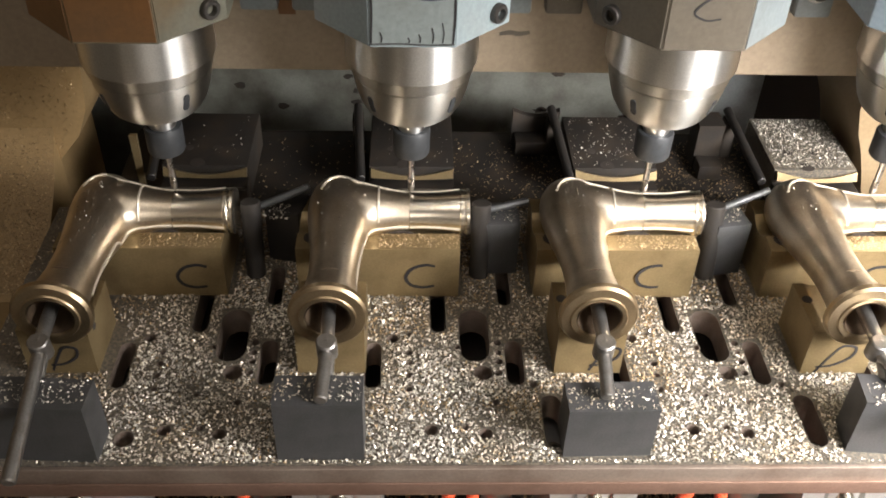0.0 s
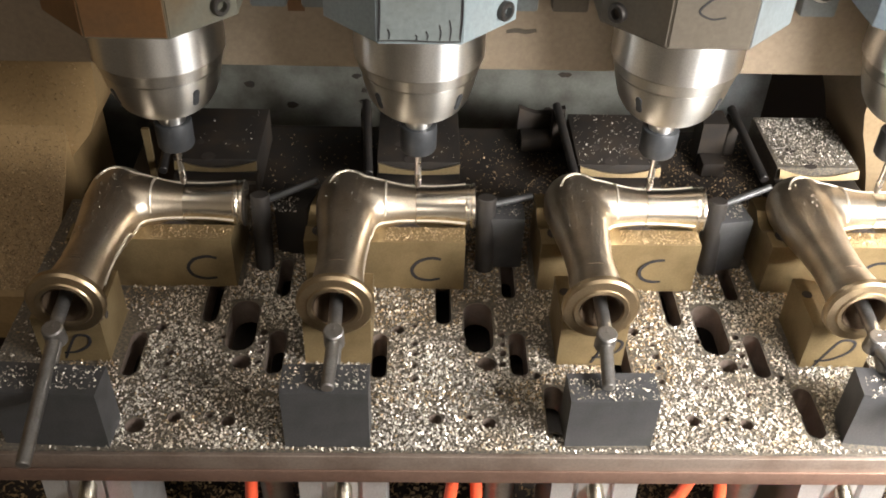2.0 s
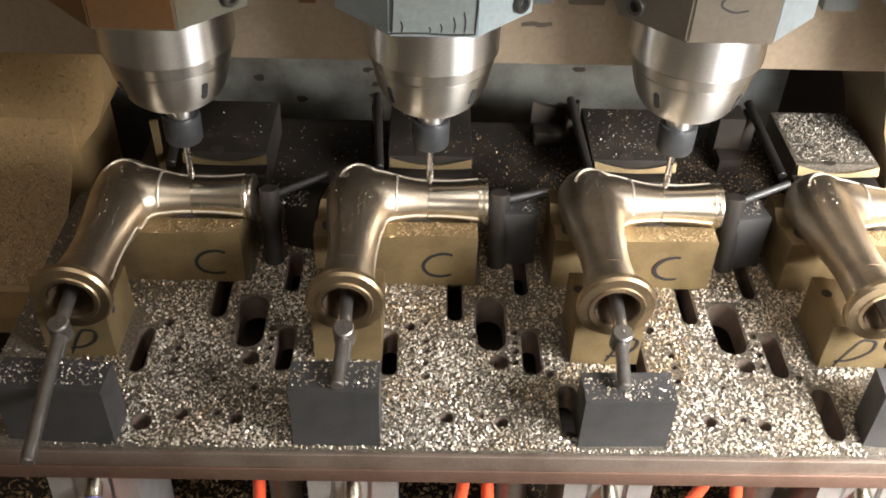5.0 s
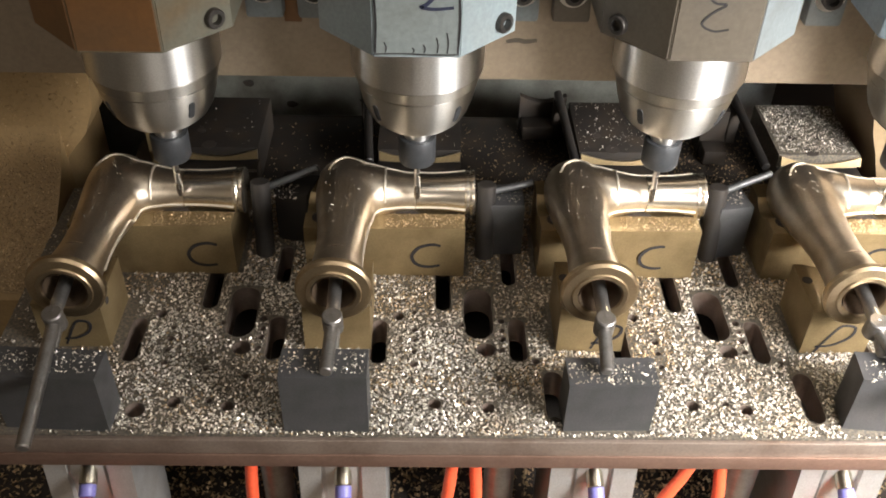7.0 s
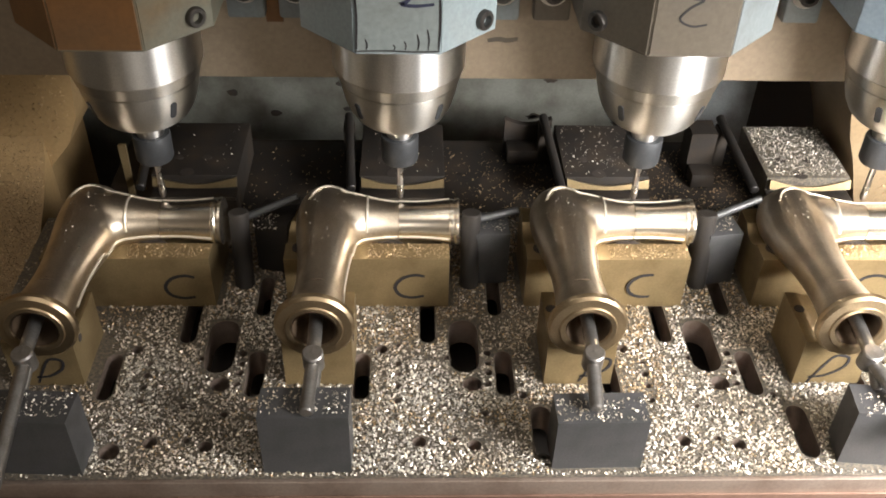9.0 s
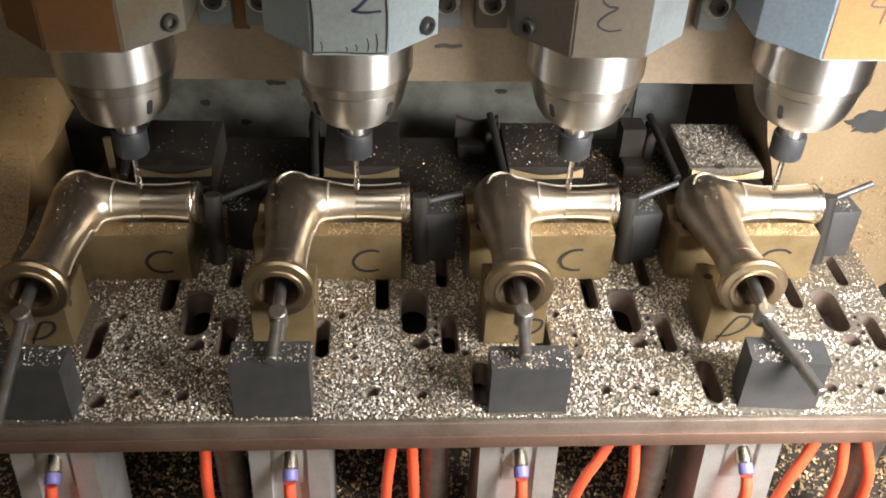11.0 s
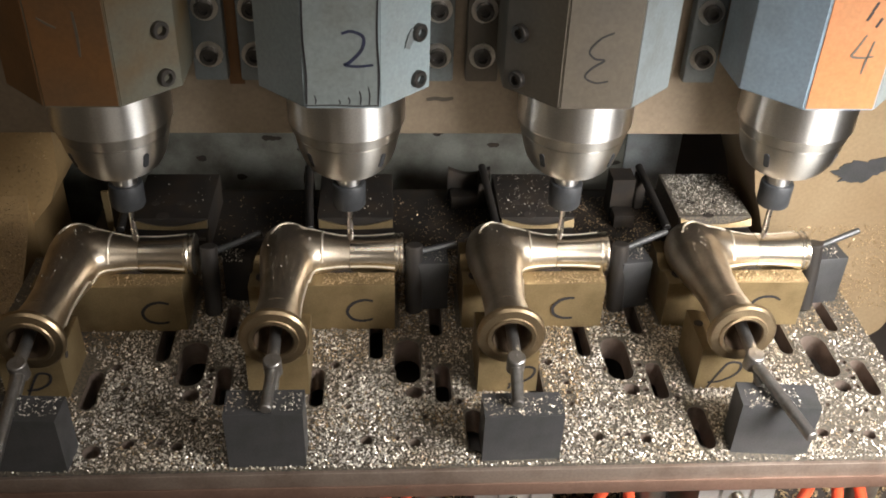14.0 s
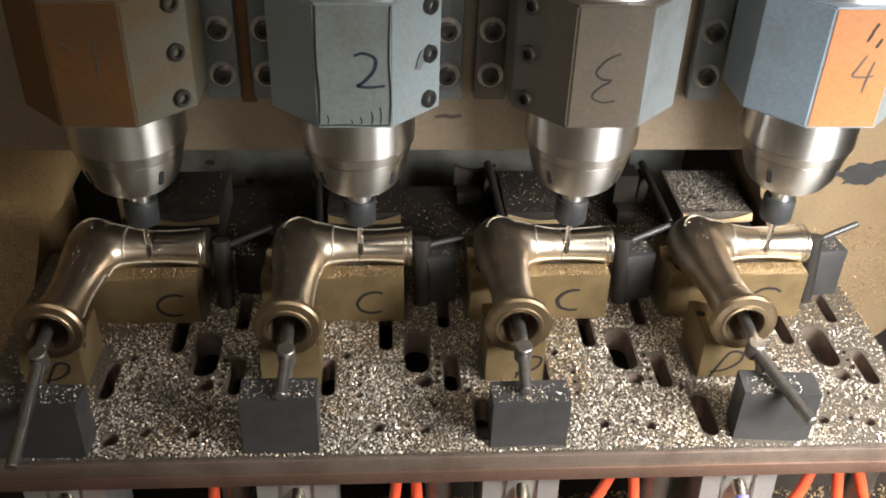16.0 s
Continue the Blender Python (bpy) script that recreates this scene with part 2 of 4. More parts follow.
def bm_tube(points, r, segments=12, steps=10):
    """A round hose along a smooth line through the points."""
    pts = [Vector(p) for p in points]
    ext = [2 * pts[0] - pts[1]] + pts + [2 * pts[-1] - pts[-2]]
    line = []
    for k in range(1, len(ext) - 2):
        p0, p1, p2, p3 = ext[k - 1:k + 3]
        for s in range(steps):
            t = s / steps
            line.append(0.5 * ((2 * p1) + (p2 - p0) * t + (2 * p0 - 5 * p1 + 4 * p2 - p3) * t * t + (3 * p1 - p0 - 3 * p2 + p3) * t ** 3))
    line.append(pts[-1])
    bm = bmesh.new()
    rings = []
    up = Vector((0.3, 1, 0.2)).normalized()
    for k, c in enumerate(line):
        d = (line[min(k + 1, len(line) - 1)] - line[max(k - 1, 0)]).normalized()
        s = d.cross(up).normalized()
        u = s.cross(d)
        rings.append([bm.verts.new(c + r * (math.cos(a) * s + math.sin(a) * u)) for a in (2 * math.pi * j / segments for j in range(segments))])
    for a, b in zip(rings, rings[1:]):
        for j in range(segments):
            bm.faces.new((a[j], a[(j + 1) % segments], b[(j + 1) % segments], b[j]))
    bm.faces.new(rings[0])
    bm.faces.new(rings[-1][::-1])
    return bm


def bm_stroke(points, width, m, thick=0.0003, steps=6):
    """A pen stroke: a thin flat ribbon in the xy plane of m, along a smooth line."""
    pts = [Vector((x, y, 0)) for x, y in points]
    ext = [2 * pts[0] - pts[1]] + pts + [2 * pts[-1] - pts[-2]]
    line = []
    for k in range(1, len(ext) - 2):
        p0, p1, p2, p3 = ext[k - 1:k + 3]
        for s in range(steps):
            t = s / steps
            line.append(0.5 * ((2 * p1) + (p2 - p0) * t + (2 * p0 - 5 * p1 + 4 * p2 - p3) * t * t + (3 * p1 - p0 - 3 * p2 + p3) * t ** 3))
    line.append(pts[-1])
    bm = bmesh.new()
    rows = []
    n = len(line)
    for k, c in enumerate(line):
        d = (line[min(k + 1, n - 1)] - line[max(k - 1, 0)]).normalized()
        s = Vector((-d.y, d.x, 0)) * width / 2 * (0.65 + 0.45 * math.sin(math.pi * (0.15 + 0.75 * k / n)))
        rows.append([bm.verts.new(c - s), bm.verts.new(c + s), bm.verts.new(c + s + Vector((0, 0, thick))), bm.verts.new(c - s + Vector((0, 0, thick)))])
    for a, b in zip(rows, rows[1:]):
        for j in range(4):
            bm.faces.new((a[j], a[(j + 1) % 4], b[(j + 1) % 4], b[j]))
    bm.faces.new(rows[0])
    bm.faces.new(rows[-1][::-1])
    bm.transform(m)
    return bm


def empty(name, x=0, y=0, z=0):
    o = new(name)
    o.empty_display_size = 0.02
    o.matrix_basis = pose(x, y, z)
    return o


def join_bm(parts):
    out = bmesh.new()
    for b in parts:
        me = bpy.data.meshes.new("joined")
        b.to_mesh(me)
        b.free()
        out.from_mesh(me)
        bpy.data.meshes.remove(me)
    return out


def slot_loop(x, y0, y1, w, n=8):
    r = w / 2
    top = [(x + r * math.cos(math.pi * k / n), y1 - r + r * math.sin(math.pi * k / n)) for k in range(n + 1)]
    low = [(x - r * math.cos(math.pi * k / n), y0 + r - r * math.sin(math.pi * k / n)) for k in range(n + 1)]
    return top + low


ON_TABLE, ON_HEAD = [], []
PITCH = 0.16
X1 = -0.0333 - PITCH          # axis of the first spindle
UNITS = [k * PITCH - PITCH for k in range(4)]   # shift of each station from the second one
AXIS_Y = 0.0332

# ---------------------------------------------------------------- room round the machine
def room():
    # unseen shell, added to give the metal reflections and bounced light
    fl = part("floor", bm_box(-2.5, 2.5, -2.5, 2.0, -1.06, -1.0), M_CONCRETE)
    tagged(fl, "unseen grey concrete floor added for bounce light", "floor", kind="structure")
    for name, b in (("wall_north", (-2.5, 2.5, 2.0, 2.1)), ("wall_south", (-2.5, 2.5, -2.6, -2.5)),
                    ("wall_west", (-2.6, -2.5, -2.6, 2.1)), ("wall_east", (2.5, 2.6, -2.6, 2.1))):
        w = part(name, bm_box(*b, -1.06, 2.0), M_ROOM)
        tagged(w, "unseen painted wall added for bounce light", "wall", kind="structure")
    c = part("ceiling", bm_box(-2.6, 2.6, -2.6, 2.1, 2.0, 2.08), M_ROOM)
    tagged(c, "unseen painted ceiling added for bounce light", "ceiling", kind="structure")


room()


# ---------------------------------------------------------------- fixed machine casting
FOOT_SLOPE = [(0.100, 0.0115), (0.075, -0.0065), (0.045, -0.0255), (0.036, -0.030)]


def casting():
    """Beige front of the machine column with an opening between its two cheeks."""
    c = empty("machine_column", 0, 0, 0)
    tagged(c, "oily beige painted machine column with chip-dusted cheeks", "machine frame")

    def cheek(outline, name, material):
        bm = bm_prism(outline, 0.13, 0.23, Matrix(((1, 0, 0, 0), (0, 0, 1, 0), (0, 1, 0, 0), (0, 0, 0, 1))))
        return part(name, bm, material, c)
    def arc(cx, cz, r, a0, a1, n=8):
        return [(cx + r * math.cos(radians(a0 + (a1 - a0) * k / n)), cz + r * math.sin(radians(a0 + (a1 - a0) * k / n))) for k in range(n + 1)]
    cheek([(-1.0, 0.7), (-1.0, -0.5), (-0.32, -0.5), (-0.313, -0.06), (-0.313, 0.012), (-0.305, 0.026), (-0.288, 0.046), (-0.278, 0.07), (-0.275, 0.10), (-0.275, 0.7)], "left_cheek", M_OILY)
    cheek([(0.312, 0.7), (0.312, 0.075), (0.317, 0.055), (0.325, 0.036), (0.331, 0.018), (0.336, 0.0), (0.345, -0.02)] + arc(0.452, -0.085, 0.03, 240, 360, 10) + [(0.486, 0.0), (0.50, 0.05), (0.515, 0.7)], "right_cheek", M_BEIGE)
    foot = [(0.131, 0.055), (0.124, 0.038), (0.112, 0.022)] + FOOT_SLOPE + [(0.031, -0.036), (0.030, -0.062), (0.131, -0.062)]
    part("sloped_foot", bm_prism(foot, -1.0, -0.3068, Matrix(((0, 0, 1, 0), (1, 0, 0, 0), (0, 1, 0, 0), (0, 0, 0, 1)))), M_OILY, c, "sloped foot heaped with brown chips")
    # sheet closing the opening, its shade painted into the colour
    back = part("rear_panel", bm_box(-1.0, 1.0, 0.42, 0.44, -0.6, 0.7), M_SHADE, c)
    back["label"] = "panel behind the opening, coloured as deep shade"
    s = part("cross_strip", bm_box(-0.42, 0.303, 0.30, 0.312, -0.14, 0.10, 0.001), M_STRIP, c, "speckled grey painted cross strip")
    # light on the right end of the strip, put into its colour
    part("lit_end", bm_box(0.245, 0.3025, 0.2975, 0.2995, -0.06, 0.0985, 0.0006), M_STRIPLIT, s, "grey-blue strip end painted lighter as if lit")
    rnd = random.Random(5)
    for k in range(26):
        x, z = rnd.uniform(-0.2, 0.29), rnd.uniform(-0.05, 0.03)
        pts = [(rnd.uniform(0.5, 1.3) * 0.006 * math.cos(a), rnd.uniform(0.4, 1.0) * 0.004 * math.sin(a)) for a in [j * 0.7 for j in range(9)]]
        part("oil_spot", bm_prism(pts, 0, 0.0006, pose(x, 0.2998, z, 90)), M_BACK, s)
    # bare patch on the right cheek where the paint has gone
    pts = []
    for j in range(60):
        a = 2 * math.pi * j / 60
        r = 1 + 0.16 * math.sin(3 * a + 0.5) + 0.09 * math.sin(7 * a) + 0.07 * math.sin(13 * a + 2) + 0.05 * math.sin(23 * a)
        pts.append((0.026 * r * math.cos(a), 0.0105 * r * math.sin(a) + 0.006 * math.cos(a)))
    part("bare_patch", bm_prism(pts, 0, 0.0008, pose(0.409, 0.1297, 0.078, 90)), M_STEEL, c, "dark bare metal patch in the paint")
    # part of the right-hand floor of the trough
    # trough colour already holds the shade under the table
    t = part("chip_trough", bm_box(-0.9, 0.9, -0.30, 0.42, -0.20, -0.18, 0.002), M_SHADE)
    tagged(t, "shade-coloured chip-strewn trough under the table", "trough", kind="structure")
    g = part("trough_front", bm_box(-0.9, 0.9, -0.32, -0.30, -1.0, -0.30, 0.002), M_BEIGE)
    tagged(g, "beige painted front panel of the machine", "panel", kind="structure")


casting()


# ---------------------------------------------------------------- head slide with four spindles
def head_plate():
    h = empty("head_slide", 0, 0.09, 0.13)
    tagged(h, "oily beige painted head slide carrying the spindles", "machine head")
    p = part("plate", bm_box(-0.40, 0.32, -0.012, 0.02, 0.003, 0.42, 0.003), M_HEAD, h)
    part("smudge", bm_stroke([(-0.010, -0.0005), (-0.003, 0.0006), (0.003, -0.0003), (0.010, 0.0008)], 0.0030, pose(0.034, -0.012, 0.033, 90)), M_BROWN, h)
    part("rust_strip", bm_box(-0.119, -0.108, -0.0138, -0.0122, 0.045, 0.30, 0.0004), M_DIMORANGE, h)
    ON_HEAD.append(h)


head_plate()


def bm_socket_screw(r, h):
    """A cap screw with a hexagonal socket, its head along +z."""
    bm = bm_lathe([(r, 0), (r, h - r * 0.12), (r * 0.9, h), (r * 0.55, h)], 24)
    top = [e for e in bm.edges if len(e.link_faces) == 1 and all(abs(v.co.z - h) < 1e-6 for v in e.verts)]
    ring = bmesh.ops.extrude_edge_only(bm, edges=top)["geom"]
    vs = [v for v in ring if isinstance(v, bmesh.types.BMVert)]
    for v in vs:
        v.co.z -= r * 0.7
    bmesh.ops.contextual_create(bm, geom=[e for e in ring if isinstance(e, bmesh.types.BMEdge)])
    return bm


def spindle(k):
    ax = X1 + k * PITCH
    s = empty("spindle", ax, AXIS_Y, 0.13)
    words = ("orange and stained blue", "pale blue and worn grey", "grimy grey-brown and blue", "mid blue and orange")[k]
    tagged(s, words + " milling spindle with turned steel nose", "spindle", "milling spindles")
    a, c = 0.0555, 0.023
    octagon = [(c, -a), (a, -c), (a, c), (c, a), (-c, a), (-a, c), (-a, -c), (-c, -a)]
    z0, z1 = 0.0745, 0.157
    body_mat = (M_STAIN, M_BLUE, M_BROWN, M_MIDBLUE)[k]
    part("housing", bm_prism(octagon, z0, z1, None, 0.0012), body_mat, s)
    # first spindle's paints carry the dimness of its end
    front = (M_DIMORANGE, M_GREYBLUE, M_BROWN, M_ORANGE)[k]
    t = 0.0007
    panel = bm_box(-c + 0.0006, c - 0.0006, -a - t, -a + 0.001, z0 + 0.001, z1 - 0.0015, 0.0003, 1)
    part("front_panel", panel, front, s)
    # the diagonal faces carry their own paint
    for side, material in ((-1, (M_DIMORANGE, M_BLUE, M_BROWN, M_MIDBLUE)[k]), (1, (M_STAIN, M_BLUE, M_BRACKET, M_GREYBLUE)[k])):
        w = (a - c) * math.sqrt(2) / 2 - 0.0006
        m = pose(side * (a + c) / 2, -(a + c) / 2, 0, 0, 0, 45 * side)
        b = bm_box(-w, w, -t, 0.001, z0 + 0.001, z1 - 0.0015, 0.0003, 1)
        b.transform(m)
        part("side_panel", b, material, s)
    if k == 1:
        for x in (-c, c):
            part("worn_edge", bm_stroke([(0, 0), (0.0006, 0.02), (-0.0005, 0.045), (0.0003, 0.078)], 0.0011, pose(x * 0.97, -a - t, z0 + 0.003, 90)), M_INK, s)
        part("worn_edge", bm_stroke([(-c, 0), (-0.006, 0.0004), (0.008, -0.0002), (c, 0.0003)], 0.0007, pose(0, -a - t, z0 + 0.002, 90)), M_INK, s)
        for x, n in ((-0.017, 0.006), (-0.002, 0.003), (0.004, 0.005), (0.011, 0.009), (0.0165, 0.012)):
            part("scratch", bm_stroke([(x, 0), (x + 0.0006, n / 2), (x - 0.0004, n)], 0.0007, pose(0, -a - t, z0 + 0.003, 90)), M_INK, s)
    # turned nose and cap, above the collet
    part("nose", bm_lathe([(0.0, 0.0750), (0.0405, 0.0750), (0.0405, 0.0416), (0.0388, 0.0410)], 64), M_NOSE, s)
    part("nose_ring", bm_lathe([(0.0388, 0.0410), (0.0394, 0.0404), (0.0376, 0.0328), (0.0352, 0.0322)], 64), M_CAP, s)
    prof = [(0.0352, 0.0322), (0.0366, 0.0312), (0.0360, 0.0262), (0.0345, 0.0198), (0.0320, 0.0125), (0.0284, 0.0065), (0.0247, 0.0032), (0.0216, 0.0014), (0.0190, 0.0008), (0.0095, 0.0008)]
    cap = part("collet_cap", bm_lathe(prof, 64), M_CAP, s)
    # slots are not cut: dark plugs carry the shade of the recess
    for j in range(4):
        turn = pose(0, 0, 0, 0, 0, 90 * j + 45) @ pose(0.0343, 0, 0.0195) @ pose(0, 0, 0, 0, 17, 0)
        slot = slot_loop(0, -0.0062, 0.0062, 0.0042)
        b = bm_prism([(y, x) for x, y in slot], -0.004, 0.0003, turn @ pose(0, 0, 0, 0, 90))
        part("wrench_slot", b, M_COLLAR, cap, "spanner slot as a shade-dark plug")
    part("collet", bm_lathe([(0.0092, 0.002), (0.009, -0.010), (0.0082, -0.0125), (0, -0.0125)], 32), M_NOSE, s)
    part("collar", bm_lathe([(0.006, -0.0118), (0.0116, -0.0118), (0.0122, -0.013), (0.0120, -0.0295), (0.0111, -0.031), (0, -0.031)], 40), M_COLLAR, s)
    part("cutter", bm_lathe([(0, -0.03), (0.0021, -0.03), (0.0020, -0.05), (0.0023, -0.052), (0.0023, -0.060), (0.0014, -0.0628), (0, -0.0632)], 16), M_TOOL, s)
    part("top_ring", bm_lathe([(0, z1), (0.05, z1), (0.05, z1 + 0.035), (0.046, z1 + 0.037), (0.046, z1 + 0.12), (0, z1 + 0.12)], 48), M_NOSE, s)
    # clamp screws on one diagonal face
    side = (1, 1, -1, 1)[k]
    for z in (0.0845, 0.116, 0.148):
        m = pose(side * 0.0468, -0.0318, z, 0, 0, 45 * side) @ pose(0, -0.0004, 0, 90)
        b = bm_socket_screw(0.0058, 0.004)
        b.transform(m)
        part("clamp_screw", b, M_SCREW, s)
    # side brackets with cap screws
    for sgn in (-1, 1):
        br = part("bracket", bm_box(min(sgn * 0.052, sgn * 0.0755), max(sgn * 0.052, sgn * 0.0755), 0.033, 0.0445, 0.052, 0.20, 0.002), (M_BRACKET, M_BRACKET, M_BROWN, M_BRACKET)[k], s)
        for z in (0.0725, 0.1065):
            m = pose(sgn * 0.0642, 0.033, z, 90)
            w = bm_lathe([(0.0055, 0), (0.0094, 0), (0.0094, 0.0014), (0.0055, 0.0014)], 24, m)
            part("washer", w, M_WASHER, br)
            b = bm_socket_screw(0.0062, 0.0072)
            b.transform(m)
            part("bracket_screw", b, M_SCREW, br)
    # pen marks
    face = pose(0, -a - t, 0.118, 90)
    def ink(pts, w=0.0016, dx=0, dz=0, material=M_INK):
        part("pen_mark", bm_stroke(pts, w, face @ pose(dx, dz, 0.0001)), material, s)
    if k == 0:
        ink([(0.001, -0.014), (0.0015, 0.0), (0.001, 0.014)], 0.0015, 0.004, 0.004, M_BROWN)
        ink([(-0.016, 0.014), (-0.010, 0.010), (-0.006, 0.008)], 0.0013, 0, 0, M_BROWN)
    if k == 1:
        ink([(-0.006, 0.012), (0.0, 0.0135), (0.007, 0.010), (0.006, 0.002), (-0.001, -0.006), (-0.004, -0.008), (0.003, -0.009), (0.013, -0.008)], 0.0019, 0.0065, -0.006, M_BLUEINK)
        part("ink_smear", bm_stroke([(-0.002, -0.006), (0.001, 0.0), (0.004, 0.005)], 0.0055, pose((a + c) / 2 + 0.002, -(a + c) / 2 + 0.0012, 0.114, 0, 0, 45) @ pose(0, -0.0009, 0, 90)), M_BRACKET, s)
        b = bm_stroke([(0, 0.009), (0.0007, 0.003), (0.0025, -0.006)], 0.0016, pose(-(a + c) / 2 + 0.002, -(a + c) / 2 - 0.0025, 0.145, 0, 0, -45) @ pose(0, 0, 0, 90))
        part("pen_mark", b, M_INK, s)
    if k == 2:
        ink([(0.008, 0.016), (0.0, 0.012), (-0.006, 0.004), (-0.002, -0.001), (0.004, -0.002), (-0.003, -0.007), (-0.007, -0.013), (0.0, -0.017), (0.008, -0.016)], 0.0012, -0.002, -0.008)
    if k == 3:
        ink([(0.0, 0.012), (-0.004, 0.003), (-0.006, -0.002), (0.001, -0.003), (0.008, -0.002)], 0.0014, 0.004, -0.004, M_BROWN)
        ink([(0.006, 0.008), (0.004, -0.004), (0.003, -0.014)], 0.0014, 0.004, -0.004, M_BROWN)
        for x, z in ((0.004, 0.026), (0.002, 0.020), (0.009, 0.016)):
            ink([(-0.001, -0.003), (0.0015, 0.003)], 0.0016, x, z)
    ON_HEAD.append(s)
    return s


for k in range(4):
    spindle(k)


# ---------------------------------------------------------------- table with its fixture plate
def hole_loop(x, y, r, n=14):
    return [(x + r * math.cos(2 * math.pi * k / n), y + r * math.sin(2 * math.pi * k / n)) for k in range(n)]


SLOTS = [(-0.0145, -0.036, 0.020, 0.0105), (0.0092, -0.063, -0.0145, 0.0195), (0.0345, -0.0835, -0.044, 0.0115),
         (-0.0575, -0.086, -0.046, 0.0105), (0.0322, -0.0096, 0.030, 0.0095), (0.0545, -0.133, -0.092, 0.0125)]
HOLES = [(-0.045, -0.042, 0.0038), (-0.0206, -0.1197, 0.0042), (0.0134, -0.073, 0.0062), (0.0125, -0.1225, 0.0042),
         (-0.034, -0.055, 0.0021), (-0.034, -0.065, 0.0024), (-0.034, -0.075, 0.0021), (-0.002, -0.050, 0.0022), (-0.034, -0.087, 0.0024),
         (0.0245, -0.046, 0.0026), (0.0245, -0.055, 0.0022), (0.0245, -0.063, 0.0026), (0.024, -0.073, 0.0024), (-0.034, -0.038, 0.0018),
         (0.020, -0.098, 0.0022), (0.0005, -0.118, 0.0022), (-0.006, -0.092, 0.0018), (0.045, -0.083, 0.0026)]
CORNER_HOLE = (UNITS[0] - 0.043, -0.126, 0.0060)      # only the first station has it
PX0, PX1, PY0, PY1 = -0.305, 0.378, -0.1462, 0.10


def plate_loops():
    loops = []
    for u in UNITS:
        for x, y0, y1, w in SLOTS:
            loops.append(slot_loop(x + u, y0, y1, w))
        for x, y, r in HOLES:
            loops.append(hole_loop(x + u, y, r))
    loops.append(hole_loop(*CORNER_HOLE))
    return [l for l in loops if min(p[0] for p in l) > PX0 + 0.004 and max(p[0] for p in l) < PX1 - 0.004]


def fixture_plate():
    thing = empty("fixture_table", 0, 0, 0)
    tagged(thing, "steel fixture plate with slots and holes strewn with chips", "machine table")
    bm = bmesh.new()
    outer = [(PX0, PY0), (PX1, PY0), (PX1, PY1), (PX0, PY1)]
    edges = []
    for loop in [outer] + plate_loops():
        vs = [bm.verts.new((x, y, 0)) for x, y in loop]
        for i in range(len(vs)):
            edges.append(bm.edges.new((vs[i], vs[(i + 1) % len(vs)])))
    bmesh.ops.triangle_fill(bm, edges=edges, use_beauty=True, use_dissolve=False)
    ring = bmesh.ops.extrude_edge_only(bm, edges=edges)["geom"]
    for v in ring:
        if isinstance(v, bmesh.types.BMVert):
            v.co.z = -0.021
    top = part("plate", bm, M_PLATE, thing)
    top.data.materials.append(M_SLOT)
    for poly in top.data.polygons:
        poly.material_index = 1 if abs(poly.normal.z) < 0.5 else 0
    # box added below the slots, coloured as the shade inside them
    part("slot_shade_box", bm_box(PX0 + 0.002, PX1 - 0.002, PY0 + 0.075, PY1, -0.075, -0.05), M_SHADE, thing)
    # ledges low in the slots, with the heads of the screws that hold the blocks
    for u in UNITS:
        for x, y0, y1, w in SLOTS[2:4] + SLOTS[5:]:
            if x + u + w > PX1 - 0.005 or x + u - w < PX0 + 0.005:
                continue
            b = bm_socket_screw(w * 0.42, 0.006)
            b.transform(pose(x + u, y0 + w * 0.6, -0.016))
            part("slot_screw", b, M_SCREW, thing)
    rail = part("front_rail", bm_box(-0.62, 0.62, -0.1498, -0.1466, -0.0215, 0.0012, 0.0006), M_BAR, thing, "brown-stained flat steel front rail")
    # lower band of the rail, coloured by the reflection it would show
    part("rail_edge", bm_box(-0.62, 0.62, -0.1512, -0.1499, -0.0215, -0.0105, 0.0004), M_RAILLOW, rail)
    ON_TABLE.append(thing)
    return thing


fixture_plate()


# ---------------------------------------------------------------- workholding, station by station
def yz_prism(outline, x0, x1, bevel=0.0005):
    """Outline of (y, z) pairs drawn along x."""
    return bm_prism(outline, x0, x1, Matrix(((0, 0, 1, 0), (1, 0, 0, 0), (0, 1, 0, 0), (0, 0, 0, 1))), bevel)


def groove(y0, y1, top, cy, cz, r, n=10):
    """Block outline with a shallow round saddle in its top."""
    half = math.sqrt(max(r * r - (cz - top) ** 2, 0))
    a0 = math.atan2(top - cz, half)
    arc = [(cy + r * math.cos(a0 - (math.pi + 2 * a0) * k / n), cz + r * math.sin(a0 - (math.pi + 2 * a0) * k / n)) for k in range(n + 1)]
    return [(y0, 0), (y1, 0), (y1, top)] + arc + [(y0, top)]


LETTER_C = [(0.010, 0.0075), (0.004, 0.0088), (-0.004, 0.0065), (-0.0085, 0.0005), (-0.006, -0.0055), (0.001, -0.0080), (0.0085, -0.0072)]


